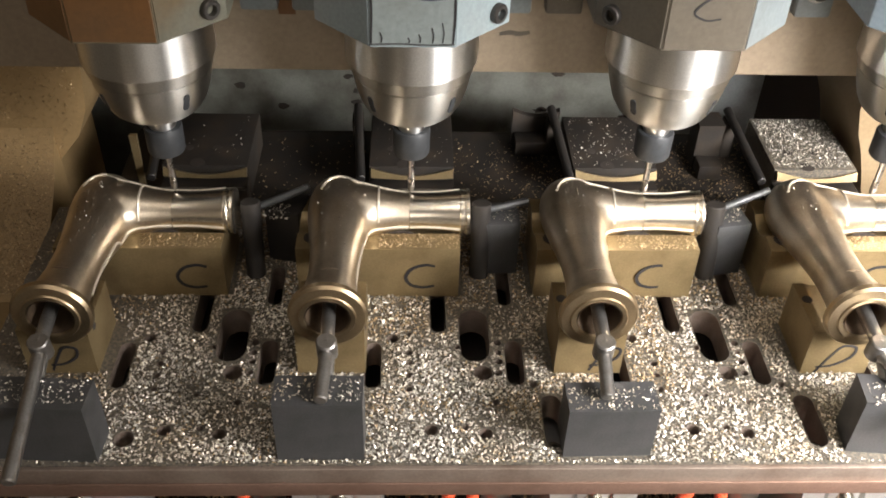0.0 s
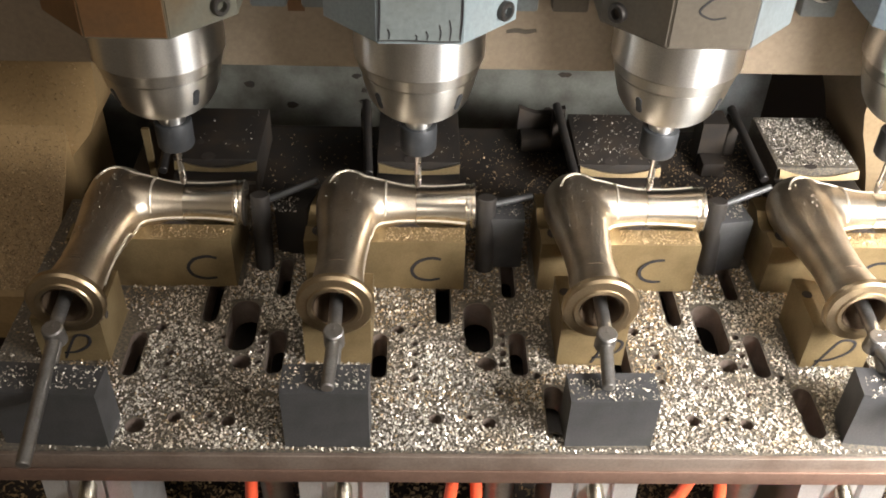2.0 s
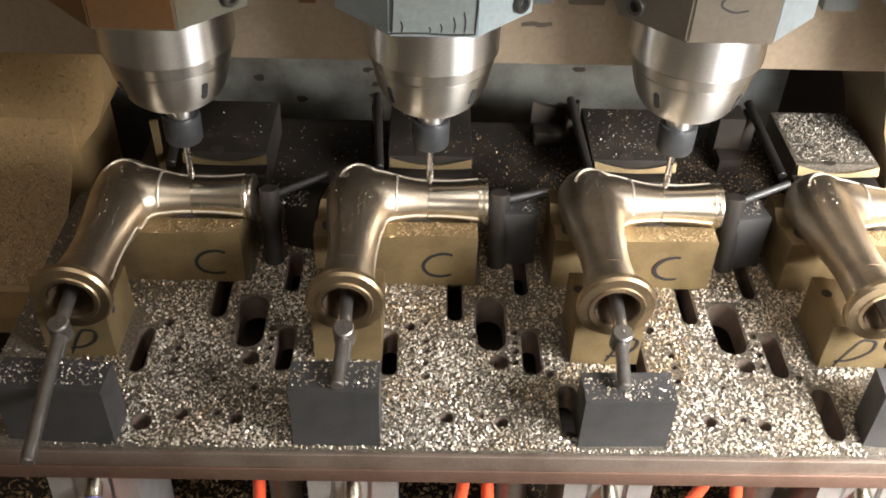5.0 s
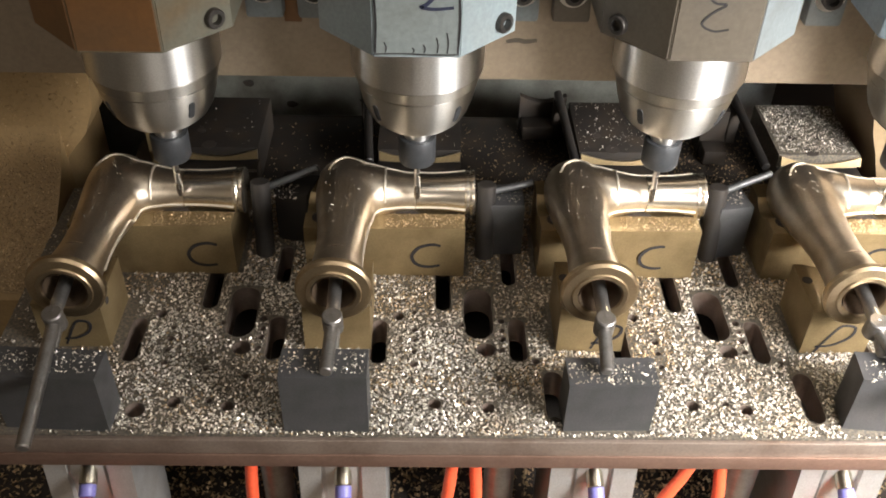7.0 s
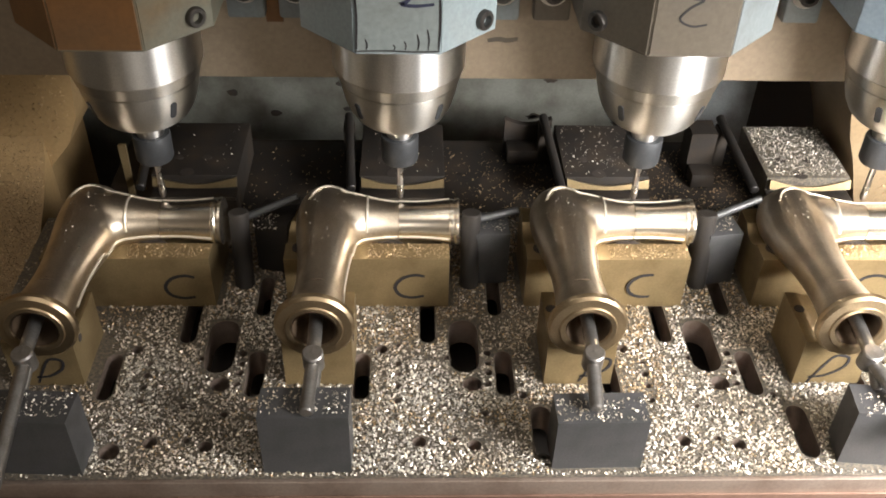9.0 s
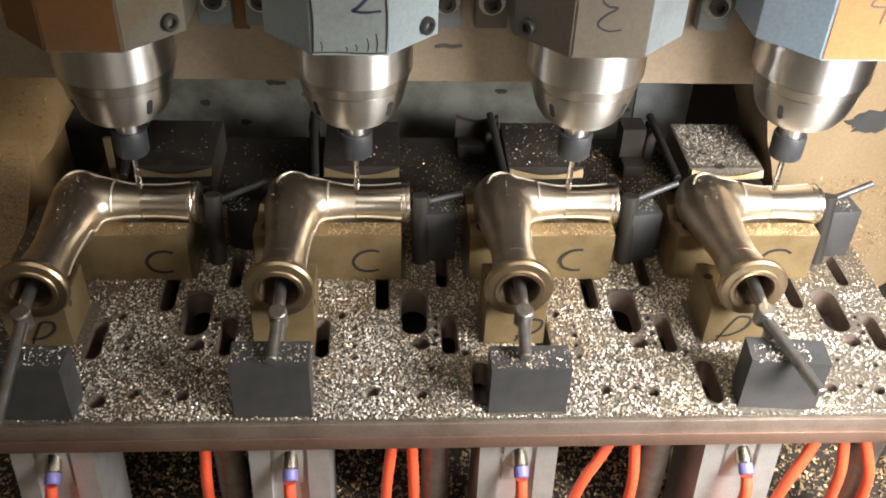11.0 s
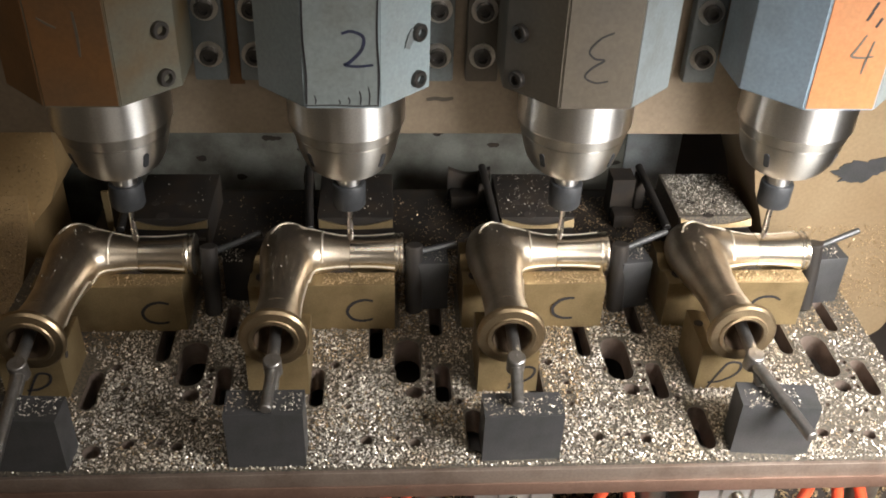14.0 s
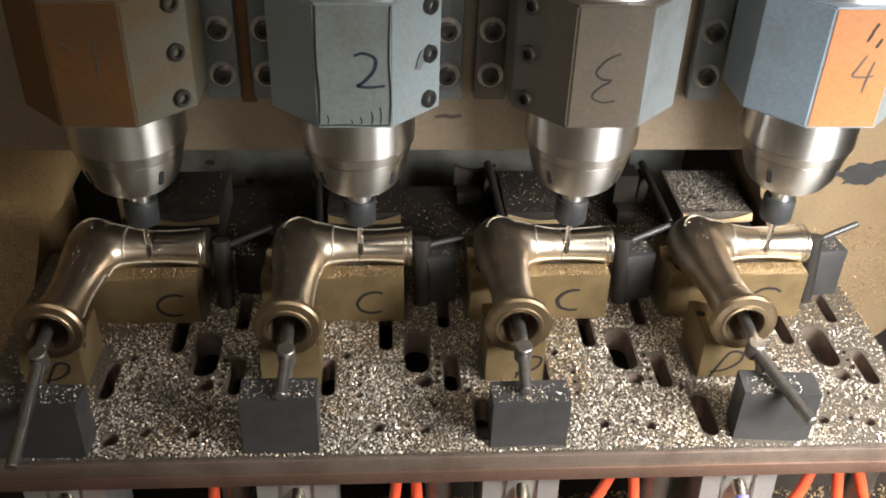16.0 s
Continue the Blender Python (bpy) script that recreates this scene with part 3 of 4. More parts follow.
def c_block(u, k):
    dx = (-0.0005, 0.0, 0.0035, 0.004)[k]
    x0, x1 = -0.111, 0.0
    b = empty("saddle_block", u + dx, 0, 0)
    tagged(b, "scuffed brass saddle block marked with a pen letter C", "clamp block", "saddle blocks under the fittings")
    part("block", yz_prism(groove(0, 0.058, 0.0425, 0.029, 0.0525, 0.0158), x0, x1, 0.0006), M_BLOCK, b)
    # holes are flat discs, the shade of their depth painted on
    part("bolt_hole", bm_lathe([(0.0058, 0), (0.0058, 0.0004), (0, 0.0004)], 20, pose(x0 + 0.0105, 0.012, 0.0424)), M_SHADE, b)
    part("relief_hole", bm_lathe([(0.0075, 0), (0.0075, 0.0003), (0, 0.0003)], 20, pose(-0.040, 0.016, 0.0418) @ Matrix.Diagonal((1.3, 0.7, 1, 1))), M_SHADE, b)
    m = pose((-0.0225, -0.0272, -0.0305, -0.032)[k], -0.0002, (0.0175, 0.0180, 0.0190, 0.0195)[k], 90, 0, (0, 0, 4, 0)[k]) @ pose(0, 0, 0, 0, 0, (0, 4, -6, -14)[k])
    part("pen_letter", bm_stroke([(1.12 * x, 1.2 * z) for x, z in LETTER_C], 0.0022, m), M_INK, b)
    ON_TABLE.append(b)


def d_block(u, k):
    dx = (-0.009, 0.0, 0.004, 0.005)[k]
    b = empty("support_block", u - 0.0835 + dx, -0.073, 0)
    tagged(b, "small scuffed brass support block under the flange", "clamp block", "support blocks under the flanges")
    out = groove(-0.0215, 0.0215, 0.0375, -dx, 0.0600, 0.0245)
    bm = bm_prism(out, 0, 0.046, Matrix(((1, 0, 0, 0), (0, 0, 1, 0), (0, 1, 0, 0), (0, 0, 0, 1))), 0.0005)
    part("block", bm, M_BLOCK, b)
    m = pose((0.001, 0.012, 0.008, -0.004)[k], -0.0002, 0.0135, 90)
    if k != 1:
        size = (1.2, 1, 1.2, 1.45)[k]
        part("pen_letter", bm_stroke([(size * x, size * z) for x, z in ((-0.006, -0.009), (-0.001, 0.002), (0.003, 0.008), (0.009, 0.007), (0.008, 0.001), (0.001, -0.004), (-0.006, -0.005))], 0.0017, m), M_INK, b)
    # uncut holes: discs in the colour of shade
    part("pin_hole", bm_lathe([(0.0026, 0), (0.0026, 0.0003), (0, 0.0003)], 16, pose(0.0216, 0.012, 0.030, 0, 90)), M_SHADE, b)
    part("bolt_hole", bm_lathe([(0.0034, 0), (0.0034, 0.0003), (0, 0.0003)], 18, pose(-0.0168, 0.030, 0.0375)), M_SHADE, b)
    ON_TABLE.append(b)


def stop_block(k):
    """Grey steel block in front of each station, with its clamp screw and lever."""
    u = UNITS[k]
    cx, w, h, yaw = ((-0.2445, 0.062, 0.046, -3), (-0.0852, 0.0505, 0.0475, 0), (0.083, 0.0525, 0.040, 1), (0.2535, 0.052, 0.044, -5))[k]
    b = empty("stop_block", cx, -0.1415, 0)
    b.matrix_basis = pose(cx, -0.1415 + (0, 0, 0.002, 0.003)[k], 0, 0, 0, yaw)
    tagged(b, "dull grey steel stop block with chips on its top", "clamp block", "stop blocks along the front rail")
    side = [(-w / 2, 0), (w / 2, 0), (w / 2, 0.0225), (-w / 2, 0.0225)]
    part("block", bm_prism(side, 0, h, None, 0.0008), M_STEEL, b)
    ON_TABLE.append(b)
    # clamp screw with lever
    hx = (-0.2455, -0.0818, 0.080, 0.2432)[k]
    c = empty("lever_clamp", hx, -0.100, 0.0)
    tagged(c, "steel clamp screw with a plain round lever", "clamp", "lever clamps in the flange bores")
    z = 0.0555
    part("screw", bm_rod((0, -0.004, z + 0.001), (-0.0005, 0.062, z + 0.008), 0.0042), M_ROD, c)
    part("head", bm_rod((0, -0.002, z - 0.0085), (0, -0.004, z + 0.005), 0.0062), M_ROD, c)
    end = ((0.0045, -0.086, 0.0385), (-0.0013, -0.041, 0.0510), (-0.0015, -0.034, 0.0455), (0.0183, -0.068, 0.0458))[k]
    part("lever", bm_rod((0, -0.003, z - 0.002), end, 0.0040), M_ROD, c, "plain round steel lever")
    part("post", bm_rod((0.002, -0.001, z - 0.003), (0.0015, -0.0185, h - 0.001), 0.0030), M_ROD, c)
    ON_TABLE.append(c)


def fitting_mesh():
    """Elbow body: two turned limbs grown into one skin, then bored."""
    zc, ya = 0.0545, 0.029
    main = [(0.0, -0.081), (0.0195, -0.081), (0.0176, -0.074), (0.0160, -0.062), (0.0151, -0.048), (0.0154, -0.032), (0.0170, -0.014), (0.0194, 0.004),
            (0.0215, 0.020), (0.0221, 0.032), (0.0212, 0.042), (0.0178, 0.0495), (0.010, 0.0535), (0, 0.0545)]
    b1 = bm_lathe(main, 40, Matrix.Translation((-0.0822, 0, zc + 0.0045)) @ pose(0, 0, 0, -90))
    # drop the back end slightly so that it meets the side limb
    for v in b1.verts:
        f = min(max((v.co.y + 0.08) / 0.11, 0), 1)
        v.co.z += 0.004 * (1 - f) - 0.0085 * f
    arm = [(0, -0.075), (0.0192, -0.075), (0.0190, -0.066), (0.0170, -0.058), (0.0150, -0.050), (0.0136, -0.042), (0.0129, -0.034), (0.0125, -0.024), (0.0130, -0.006), (0, -0.004)]
    b2 = bm_lathe(arm, 40, pose(0, ya, 0.0525, 0, 90))
    bend = bmesh.new()
    rings = []
    for j in range(13):
        t = math.pi / 2 * j / 12
        c = Vector((-0.0462 - 0.036 * math.cos(t), -0.007 + 0.036 * math.sin(t), 0.0535))
        out = Vector((-math.cos(t), math.sin(t), 0))
        r = 0.0160 - 0.0030 * j / 12
        rings.append([bend.verts.new(c + r * (math.cos(a) * out + math.sin(a) * Vector((0, 0, 1)))) for a in (2 * math.pi * i / 32 for i in range(32))])
    for p, n in zip(rings, rings[1:]):
        for i in range(32):
            bend.faces.new((p[i], p[(i + 1) % 32], n[(i + 1) % 32], n[i]))
    bend.faces.new(rings[0])
    bend.faces.new(rings[-1][::-1])
    bm = join_bm([b1, b2, bend])
    bmesh.ops.recalc_face_normals(bm, faces=bm.faces[:])
    me = bpy.data.meshes.new("elbow_raw")
    bm.to_mesh(me)
    bm.free()
    raw = new("elbow_raw", me)
    r = raw.modifiers.new("skin", "REMESH")
    r.mode, r.voxel_size = "VOXEL", 0.0011
    s = raw.modifiers.new("relax", "SMOOTH")
    s.factor, s.iterations = 0.6, 14
    cut_bm = bm_lathe([(0, -0.10), (0.0134, -0.10), (0.0134, -0.058), (0, -0.058)], 40, Matrix.Translation((-0.0822, 0, zc + 0.0085)) @ pose(0, 0, 0, -90))
    cme = bpy.data.meshes.new("bore_cut")
    cut_bm.to_mesh(cme)
    cut_bm.free()
    cutter = new("bore_cut", cme)
    d = raw.modifiers.new("bore", "BOOLEAN")
    d.operation, d.object, d.solver = "DIFFERENCE", cutter, "EXACT"
    bpy.context.view_layer.update()
    done = bpy.data.meshes.new_from_object(raw.evaluated_get(bpy.context.evaluated_depsgraph_get()))
    bpy.data.objects.remove(raw)
    bpy.data.objects.remove(cutter)
    done.name = "body"
    done.materials.clear()
    done.materials.append(M_BRASS)
    done.polygons.foreach_set("use_smooth", [True] * len(done.polygons))
    done.set_sharp_from_angle(angle=0.9)
    return done


ELBOW = fitting_mesh()
SKIN = BVHTree.FromPolygons([v.co.copy() for v in ELBOW.vertices], [tuple(p.vertices) for p in ELBOW.polygons])


def skin_point(origin, aim):
    d = (Vector(aim) - Vector(origin)).normalized()
    hit = SKIN.ray_cast(Vector(origin), d)[0]
    return hit - d * 0.0001 if hit else Vector(aim)


def rib_lines():
    """The raised parting ribs of the casting: one over the back, one along the front of the arm."""
    back = []
    for j in range(9):
        a = radians(170 - 80 * j / 8)
        c = Vector((-0.0822, 0.030, 0.054))
        back.append(skin_point(c + 0.06 * Vector((0.62 * math.cos(a), 0.62 * math.sin(a), 0.78)), c))
    for j in range(9):
        x = -0.070 + 0.0355 * j / 8
        c = Vector((x, 0.029, 0.0525))
        back.append(skin_point(c + 0.06 * Vector((0, 0.60, 0.80)), c))
    front = []
    for j in range(6):
        c = Vector((-0.0822, -0.060 + 0.050 * j / 5, 0.058))
        front.append(skin_point(c + 0.06 * Vector((0.97, 0, -0.2)), c))
    for j in range(9):
        t = math.pi / 2 * (0.15 + 0.85 * j / 8)
        c = Vector((-0.0462 - 0.036 * math.cos(t), -0.007 + 0.036 * math.sin(t), 0.0535))
        front.append(skin_point(c + 0.03 * Vector((math.cos(t) * 0.95, -math.sin(t) * 0.95, -0.3)), c))
    front.append(skin_point((-0.035, -0.02, 0.036), (-0.035, 0.029, 0.0525)))
    ring = []
    for j in range(9):
        a = radians(50 - 130 * j / 8)
        c = Vector((-0.0575, 0.029, 0.0525))
        ring.append(skin_point(c + 0.06 * Vector((0.12, math.sin(a), math.cos(a))), c))
    return back, front, ring


RIBS = rib_lines()


def fitting(u, k):
    f = empty("brass_fitting", u + (0.0, 0.0, 0.0005, 0.0012)[k], 0, 0)
    tagged(f, "cast brass elbow fitting with a flanged mouth being milled", "pipe fitting", "brass fittings in a row")
    place(new("body", ELBOW), f)
    zc = 0.063
    ring = [(0.0129, -0.060), (0.0129, -0.0865), (0.0140, -0.0885), (0.0165, -0.0888), (0.0171, -0.0878), (0.0222, -0.0874), (0.0236, -0.0855), (0.0236, -0.0822), (0.0222, -0.0808), (0.0185, -0.079)]
    # bore lining, painted as dark as the shade in it
    part("bore", bm_lathe([(0.0128, -0.0880), (0.0128, -0.056), (0.0, -0.0555)], 48, Matrix.Translation((-0.0822, 0, zc)) @ pose(0, 0, 0, -90)), M_BORE, f, "cast bore with its inner shade in the colour")
    part("flange", bm_lathe(ring, 56, Matrix.Translation((-0.0822, 0, zc)) @ pose(0, 0, 0, -90)), M_FLANGE, f)
    sleeve = [(0.0124, -0.0345), (0.0134, -0.0342), (0.0132, -0.024), (0.0136, -0.014), (0.0146, -0.004), (0.0151, 0.0), (0.0142, 0.0004)]
    part("machined_sleeve", bm_lathe(sleeve, 56, pose(0, 0.029, 0.0525, 0, 90)), M_BRASS_BRIGHT, f, "freshly machined bright brass sleeve")
    for line in RIBS:
        part("parting_rib", bm_tube(line, 0.0010, 8, 3), M_RIB, f)
    for y, z in ((0.60, 0.80), (-0.96, -0.28)):
        part("parting_rib", bm_tube([(x, 0.029 + r * y, 0.0525 + r * z) for r, x in ((0.0134, -0.034), (0.0132, -0.024), (0.0136, -0.014), (0.0146, -0.004), (0.0151, 0.0))], 0.0009, 8, 4), M_RIB, f)
    bead = [(0.0, 0.0005), (0.0148, -0.0005), (0.0156, 0.0004), (0.0157, 0.0024), (0.0150, 0.0034), (0.0152, 0.0042), (0.0162, 0.0048), (0.0162, 0.0064), (0.0152, 0.0070), (0.010, 0.0070), (0.0, 0.0067)]
    part("end_bead", bm_lathe(bead, 56, pose(0, 0.029, 0.0525, 0, 90)), M_BRASS_BRIGHT, f)
    ON_TABLE.append(f)


def post(k):
    """Black round post at the end of each fitting, with a rod through it, and a steel block behind."""
    u = UNITS[k]
    x = u + (0.0165, 0.0155, 0.0195, 0.018)[k]
    p = empty("clamp_post", x, 0.022, 0)
    tagged(p, "black oxide round clamp post with a slanting rod", "clamp", "clamp posts beside the fittings")
    part("post", bm_rod((0, 0, 0), (0, 0.010, 0.058), 0.0068, 24), M_BLACK, p)
    part("rod", bm_rod((-0.004, 0.014, 0.0465), (0.040 if k != 1 else 0.034, 0.022, 0.062 if k != 1 else 0.051), 0.0026), M_STEEL, p)
    ON_TABLE.append(p)
    b = empty("packing_block", u + (0.030, 0.0305, 0.036, 0.036)[k], 0.026, 0)
    b.matrix_basis = pose(u + (0.036, 0.0305, 0.034, 0.036)[k], (0.036, 0.024, 0.024, 0.028)[k], 0, 0, 0, (-14, 2, 10, 6)[k])
    tagged(b, "dark steel packing block with chips on its top", "clamp block", "packing blocks beside the fittings")
    part("block", bm_box(-0.0125, 0.0125, 0, 0.026, 0, 0.045, 0.0008), (M_BLACK, M_STEEL, M_STEEL, M_STEEL)[k], b)
    ON_TABLE.append(b)


REAR_TOP = 0.028


def rear_block(k):
    """Low dark block behind each station: a bolted slab with a pale scooped lip at its front."""
    u = UNITS[k]
    b = empty("rear_block", u - 0.033, 0.112, 0)
    tagged(b, ("oily shade-dark" if k < 3 else "chip-covered dark") + " steel rear block with a scooped brass lip", "clamp block", "rear blocks of the fixture")
    # first three blocks have the spindles' shade in their colour
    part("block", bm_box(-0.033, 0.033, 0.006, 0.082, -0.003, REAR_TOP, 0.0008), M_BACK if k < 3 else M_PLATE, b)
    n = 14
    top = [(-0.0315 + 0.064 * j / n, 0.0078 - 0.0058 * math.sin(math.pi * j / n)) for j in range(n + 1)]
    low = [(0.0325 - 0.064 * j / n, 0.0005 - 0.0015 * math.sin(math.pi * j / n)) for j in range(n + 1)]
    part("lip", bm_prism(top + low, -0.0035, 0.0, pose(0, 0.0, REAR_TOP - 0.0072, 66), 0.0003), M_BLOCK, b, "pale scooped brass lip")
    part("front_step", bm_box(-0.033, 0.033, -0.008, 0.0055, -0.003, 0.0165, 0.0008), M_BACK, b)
    # thin lighter strip painted as the lit line along the step
    part("lit_step_edge", bm_box(-0.0325, 0.0325, -0.0086, -0.0076, 0.0145, 0.0170, 0.0002, 1), M_BROWN, b)
    # bolt holes drawn as shade-coloured discs on the slab
    part("bolt_hole", bm_lathe([(0.0056, 0), (0.0056, 0.0004), (0, 0.0004)], 20, pose(-0.006, 0.0095, REAR_TOP)), M_SHADE, b)
    for x, y in ((-0.016, 0.030), (0.006, 0.030)):
        part("bolt_hole", bm_lathe([(0.0036, 0), (0.0036, 0.0004), (0, 0.0004)], 16, pose(x, y, REAR_TOP)), M_SHADE, b)
    ON_TABLE.append(b)
    x = u + (-0.075, -0.075, -0.0725, -0.082)[k]
    r = empty("rear_bar", x, 0.10, 0)
    tagged(r, "long black steel bar lying beside a rear block", "bar", "bars between the rear blocks")
    part("bar", bm_rod((0.003, 0.006, 0.024), (-0.003, 0.098, 0.034), 0.0036), M_BLACK, r)
    part("stand", bm_box(-0.007, 0.002, 0.080, 0.094, -0.003, 0.031, 0.001), M_BACK, r)
    ON_TABLE.append(r)


def rear_stop(x, y, half, height, depth, scooped):
    """Upright dark plate at the rear; one has a scooped top edge."""
    w = empty("rear_stop", x, y, 0)
    tagged(w, "upright oily shade-dark steel plate " + ("with a scooped top edge" if scooped else "standing at the rear"), "clamp block", "upright stops at the rear")
    n = 10
    dip = 0.006 if scooped else 0.0
    top = [(half - 2 * half * j / n, height - dip * math.sin(math.pi * j / n)) for j in range(n + 1)]
    # oily steel with the recess shade in its colour
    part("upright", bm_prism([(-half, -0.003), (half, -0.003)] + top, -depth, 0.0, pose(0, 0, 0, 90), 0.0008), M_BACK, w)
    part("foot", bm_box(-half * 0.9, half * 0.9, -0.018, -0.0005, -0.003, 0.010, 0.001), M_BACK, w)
    ON_TABLE.append(w)


def rear_table():
    t = empty("rear_ledge", 0, 0.15, -0.02)
    tagged(t, "oily steel ledge behind the fixture, darkened as in shade", "ledge")
    # ledge colour includes the shade under the head
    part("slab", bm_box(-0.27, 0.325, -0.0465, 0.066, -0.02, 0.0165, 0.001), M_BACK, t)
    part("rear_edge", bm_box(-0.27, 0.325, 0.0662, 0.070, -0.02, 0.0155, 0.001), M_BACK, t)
    ON_TABLE.append(t)


for k, u in enumerate(UNITS):
    c_block(u, k)
    d_block(u, k)
    stop_block(k)
    fitting(u, k)
    post(k)
    rear_block(k)
rear_stop(0.073, 0.199, 0.020, 0.030, 0.006, True)
rear_stop(0.214, 0.165, 0.0105, 0.038, 0.022, False)
rear_table()


def rear_tab():
    t = empty("brass_tab", -0.2450, 0.1230, -0.003)
    tagged(t, "small upright brass tab behind the fixture", "tab")
    part("tab", bm_prism([(-0.0020, 0.0560), (0.0038, 0.0565), (0.0036, 0.040), (0.0030, 0.0), (-0.0012, 0.0), (-0.0018, 0.040)], 0, 0.003, pose(0, 0, 0, 90), 0.0004), M_BLOCK, t)
    ON_TABLE.append(t)


rear_tab()


# ---------------------------------------------------------------- below the rail: cylinders, rods and hoses
def cylinder_unit(k):
    u = UNITS[k]
    c = empty("air_cylinder", u - 0.0785, -0.125, -0.03)
    tagged(c, "silver aluminium air cylinder with a push-in fitting", "air cylinder", "air cylinders under the table")
    w = 0.0275
    out = [(-w, 0), (-w, -0.01), (-0.0135, -0.01), (-0.0135, -0.005), (0.0125, -0.005), (0.0125, -0.01), (w, -0.01), (w, 0), (w, 0.045), (-w, 0.045)]
    part("body", bm_prism(out, -0.16, 0.0, pose(0, 0, 0, -6), 0.0006), M_ALU, c)
    part("port_plate", bm_box(-0.0105, 0.0095, -0.011, -0.004, -0.045, -0.004, 0.0008), M_ALU, c)
    f = part("port_fitting", bm_rod((0, -0.006, -0.014), (0.001, -0.019, -0.021), 0.0056, 20), M_NICKEL, c, "nickel push-in fitting")
    part("collar", bm_rod((0.001, -0.0185, -0.0207), (0.0012, -0.0255, -0.025), 0.0052), M_BLUECOLLAR, f)
    part("label_plate", bm_box(-0.026, -0.015, -0.0106, -0.0096, -0.05, -0.004, 0.0002, 1), M_LABEL, c)
    for z in (-0.012, -0.016, -0.020, -0.026):
        part("print_bar", bm_box(-0.0245, -0.018, -0.0110, -0.0107, z - 0.0008, z + 0.0008), M_STEEL, c)
    ON_TABLE.append(c)
    h = empty("air_hose", u - 0.0775, -0.1515, -0.055)
    tagged(h, "orange-red plastic air hose on a cylinder port", "hose", "orange air hoses")
    part("hose", bm_tube([(0, 0, 0), (0.0, -0.006, -0.012), (-0.002, -0.007, -0.04), (0.004, 0.0, -0.09), (0.02, 0.02, -0.14)], 0.0042), M_HOSE, h)
    ON_TABLE.append(h)
    for x, lean in (((0.021, -0.002),), ((-0.0055, -0.006), (0.006, 0.003)), ((0.0, -0.028), (0.008, 0.004)), ((-0.008, -0.022), (0.004, 0.006), (0.016, 0.018)))[k]:
        h2 = empty("air_hose", u + x, -0.110, -0.03)
        tagged(h2, "orange-red plastic air hose hanging under the table", "hose", "orange air hoses")
        part("hose", bm_tube([(0, 0.01, 0.004), (0, 0, -0.01), (lean * 0.5, -0.012, -0.035), (lean, -0.016, -0.07), (lean * 1.3, -0.01, -0.15)], 0.0042), M_HOSE, h2)
        ON_TABLE.append(h2)
    r = empty("guide_rod", u + (0.033, 0.0245, 0.031, 0.034)[k], -0.108, -0.0515)
    tagged(r, "dull steel guide rod under the table", "rod", "guide rods under the table")
    part("rod", bm_rod((0, 0, 0), (0.002, 0.0, -0.158), 0.0105), M_ROD, r)
    ON_TABLE.append(r)


for k in range(4):
    cylinder_unit(k)


# ---------------------------------------------------------------- chips
def scatter(name, count, place_one, size, material, seed, label):
    """Thousands of small bent flakes as one mesh."""
    rng = np.random.default_rng(seed)
    pts = place_one(rng, count)
    n = len(pts)
    ln = rng.uniform(0.5, 1.5, n) * size
    wd = ln * rng.uniform(0.22, 0.6, n)
    yaw = rng.uniform(0, 2 * np.pi, n)
    tilt = rng.uniform(-0.55, 0.55, n)
    roll = rng.uniform(-0.6, 0.6, n)
    curl = rng.uniform(0.1, 0.55, n) * ln
    local = np.array([(-0.5, -0.5, 0), (-0.5, 0.5, 0), (0, -0.5, 1), (0, 0.5, 1), (0.5, -0.5, 0), (0.5, 0.5, 0)], float)
    P = np.zeros((n, 6, 3))
    P[:, :, 0] = local[None, :, 0] * ln[:, None]
    P[:, :, 1] = local[None, :, 1] * wd[:, None]
    P[:, :, 2] = local[None, :, 2] * curl[:, None]
    ct, st = np.cos(tilt)[:, None], np.sin(tilt)[:, None]
    x, z = P[:, :, 0] * ct + P[:, :, 2] * st, -P[:, :, 0] * st + P[:, :, 2] * ct
    cr, sr = np.cos(roll)[:, None], np.sin(roll)[:, None]
    y, z = P[:, :, 1] * cr - z * sr, P[:, :, 1] * sr + z * cr
    cy, sy = np.cos(yaw)[:, None], np.sin(yaw)[:, None]
    Q = np.stack([x * cy - y * sy, x * sy + y * cy, z], 2)
    Q[:, :, 2] -= Q[:, :, 2].min(1)[:, None]
    Q += pts[:, None, :]
    base = np.arange(n)[:, None] * 6
    faces = np.concatenate([base + np.array([[0, 2, 3, 1]]), base + np.array([[2, 4, 5, 3]])], 0)
    me = bpy.data.meshes.new(name)
    me.from_pydata(Q.reshape(-1, 3).tolist(), [], faces.tolist())
    me.materials.append(material)
    ob = new(name, me)
    tagged(ob, label, "metal chips", kind="stuff")
    return ob


def lattice(rng, cells):
    """Smooth random field on the plate, for uneven cover."""
    g = rng.uniform(0, 1, (cells, cells))
    def f(x, y):
        fx, fy = x * (cells - 1), y * (cells - 1)
        i, j = np.clip(fx.astype(int), 0, cells - 2), np.clip(fy.astype(int), 0, cells - 2)
        a, b = fx - i, fy - j
        return g[i, j] * (1 - a) * (1 - b) + g[i + 1, j] * a * (1 - b) + g[i, j + 1] * (1 - a) * b + g[i + 1, j + 1] * a * b
    return f


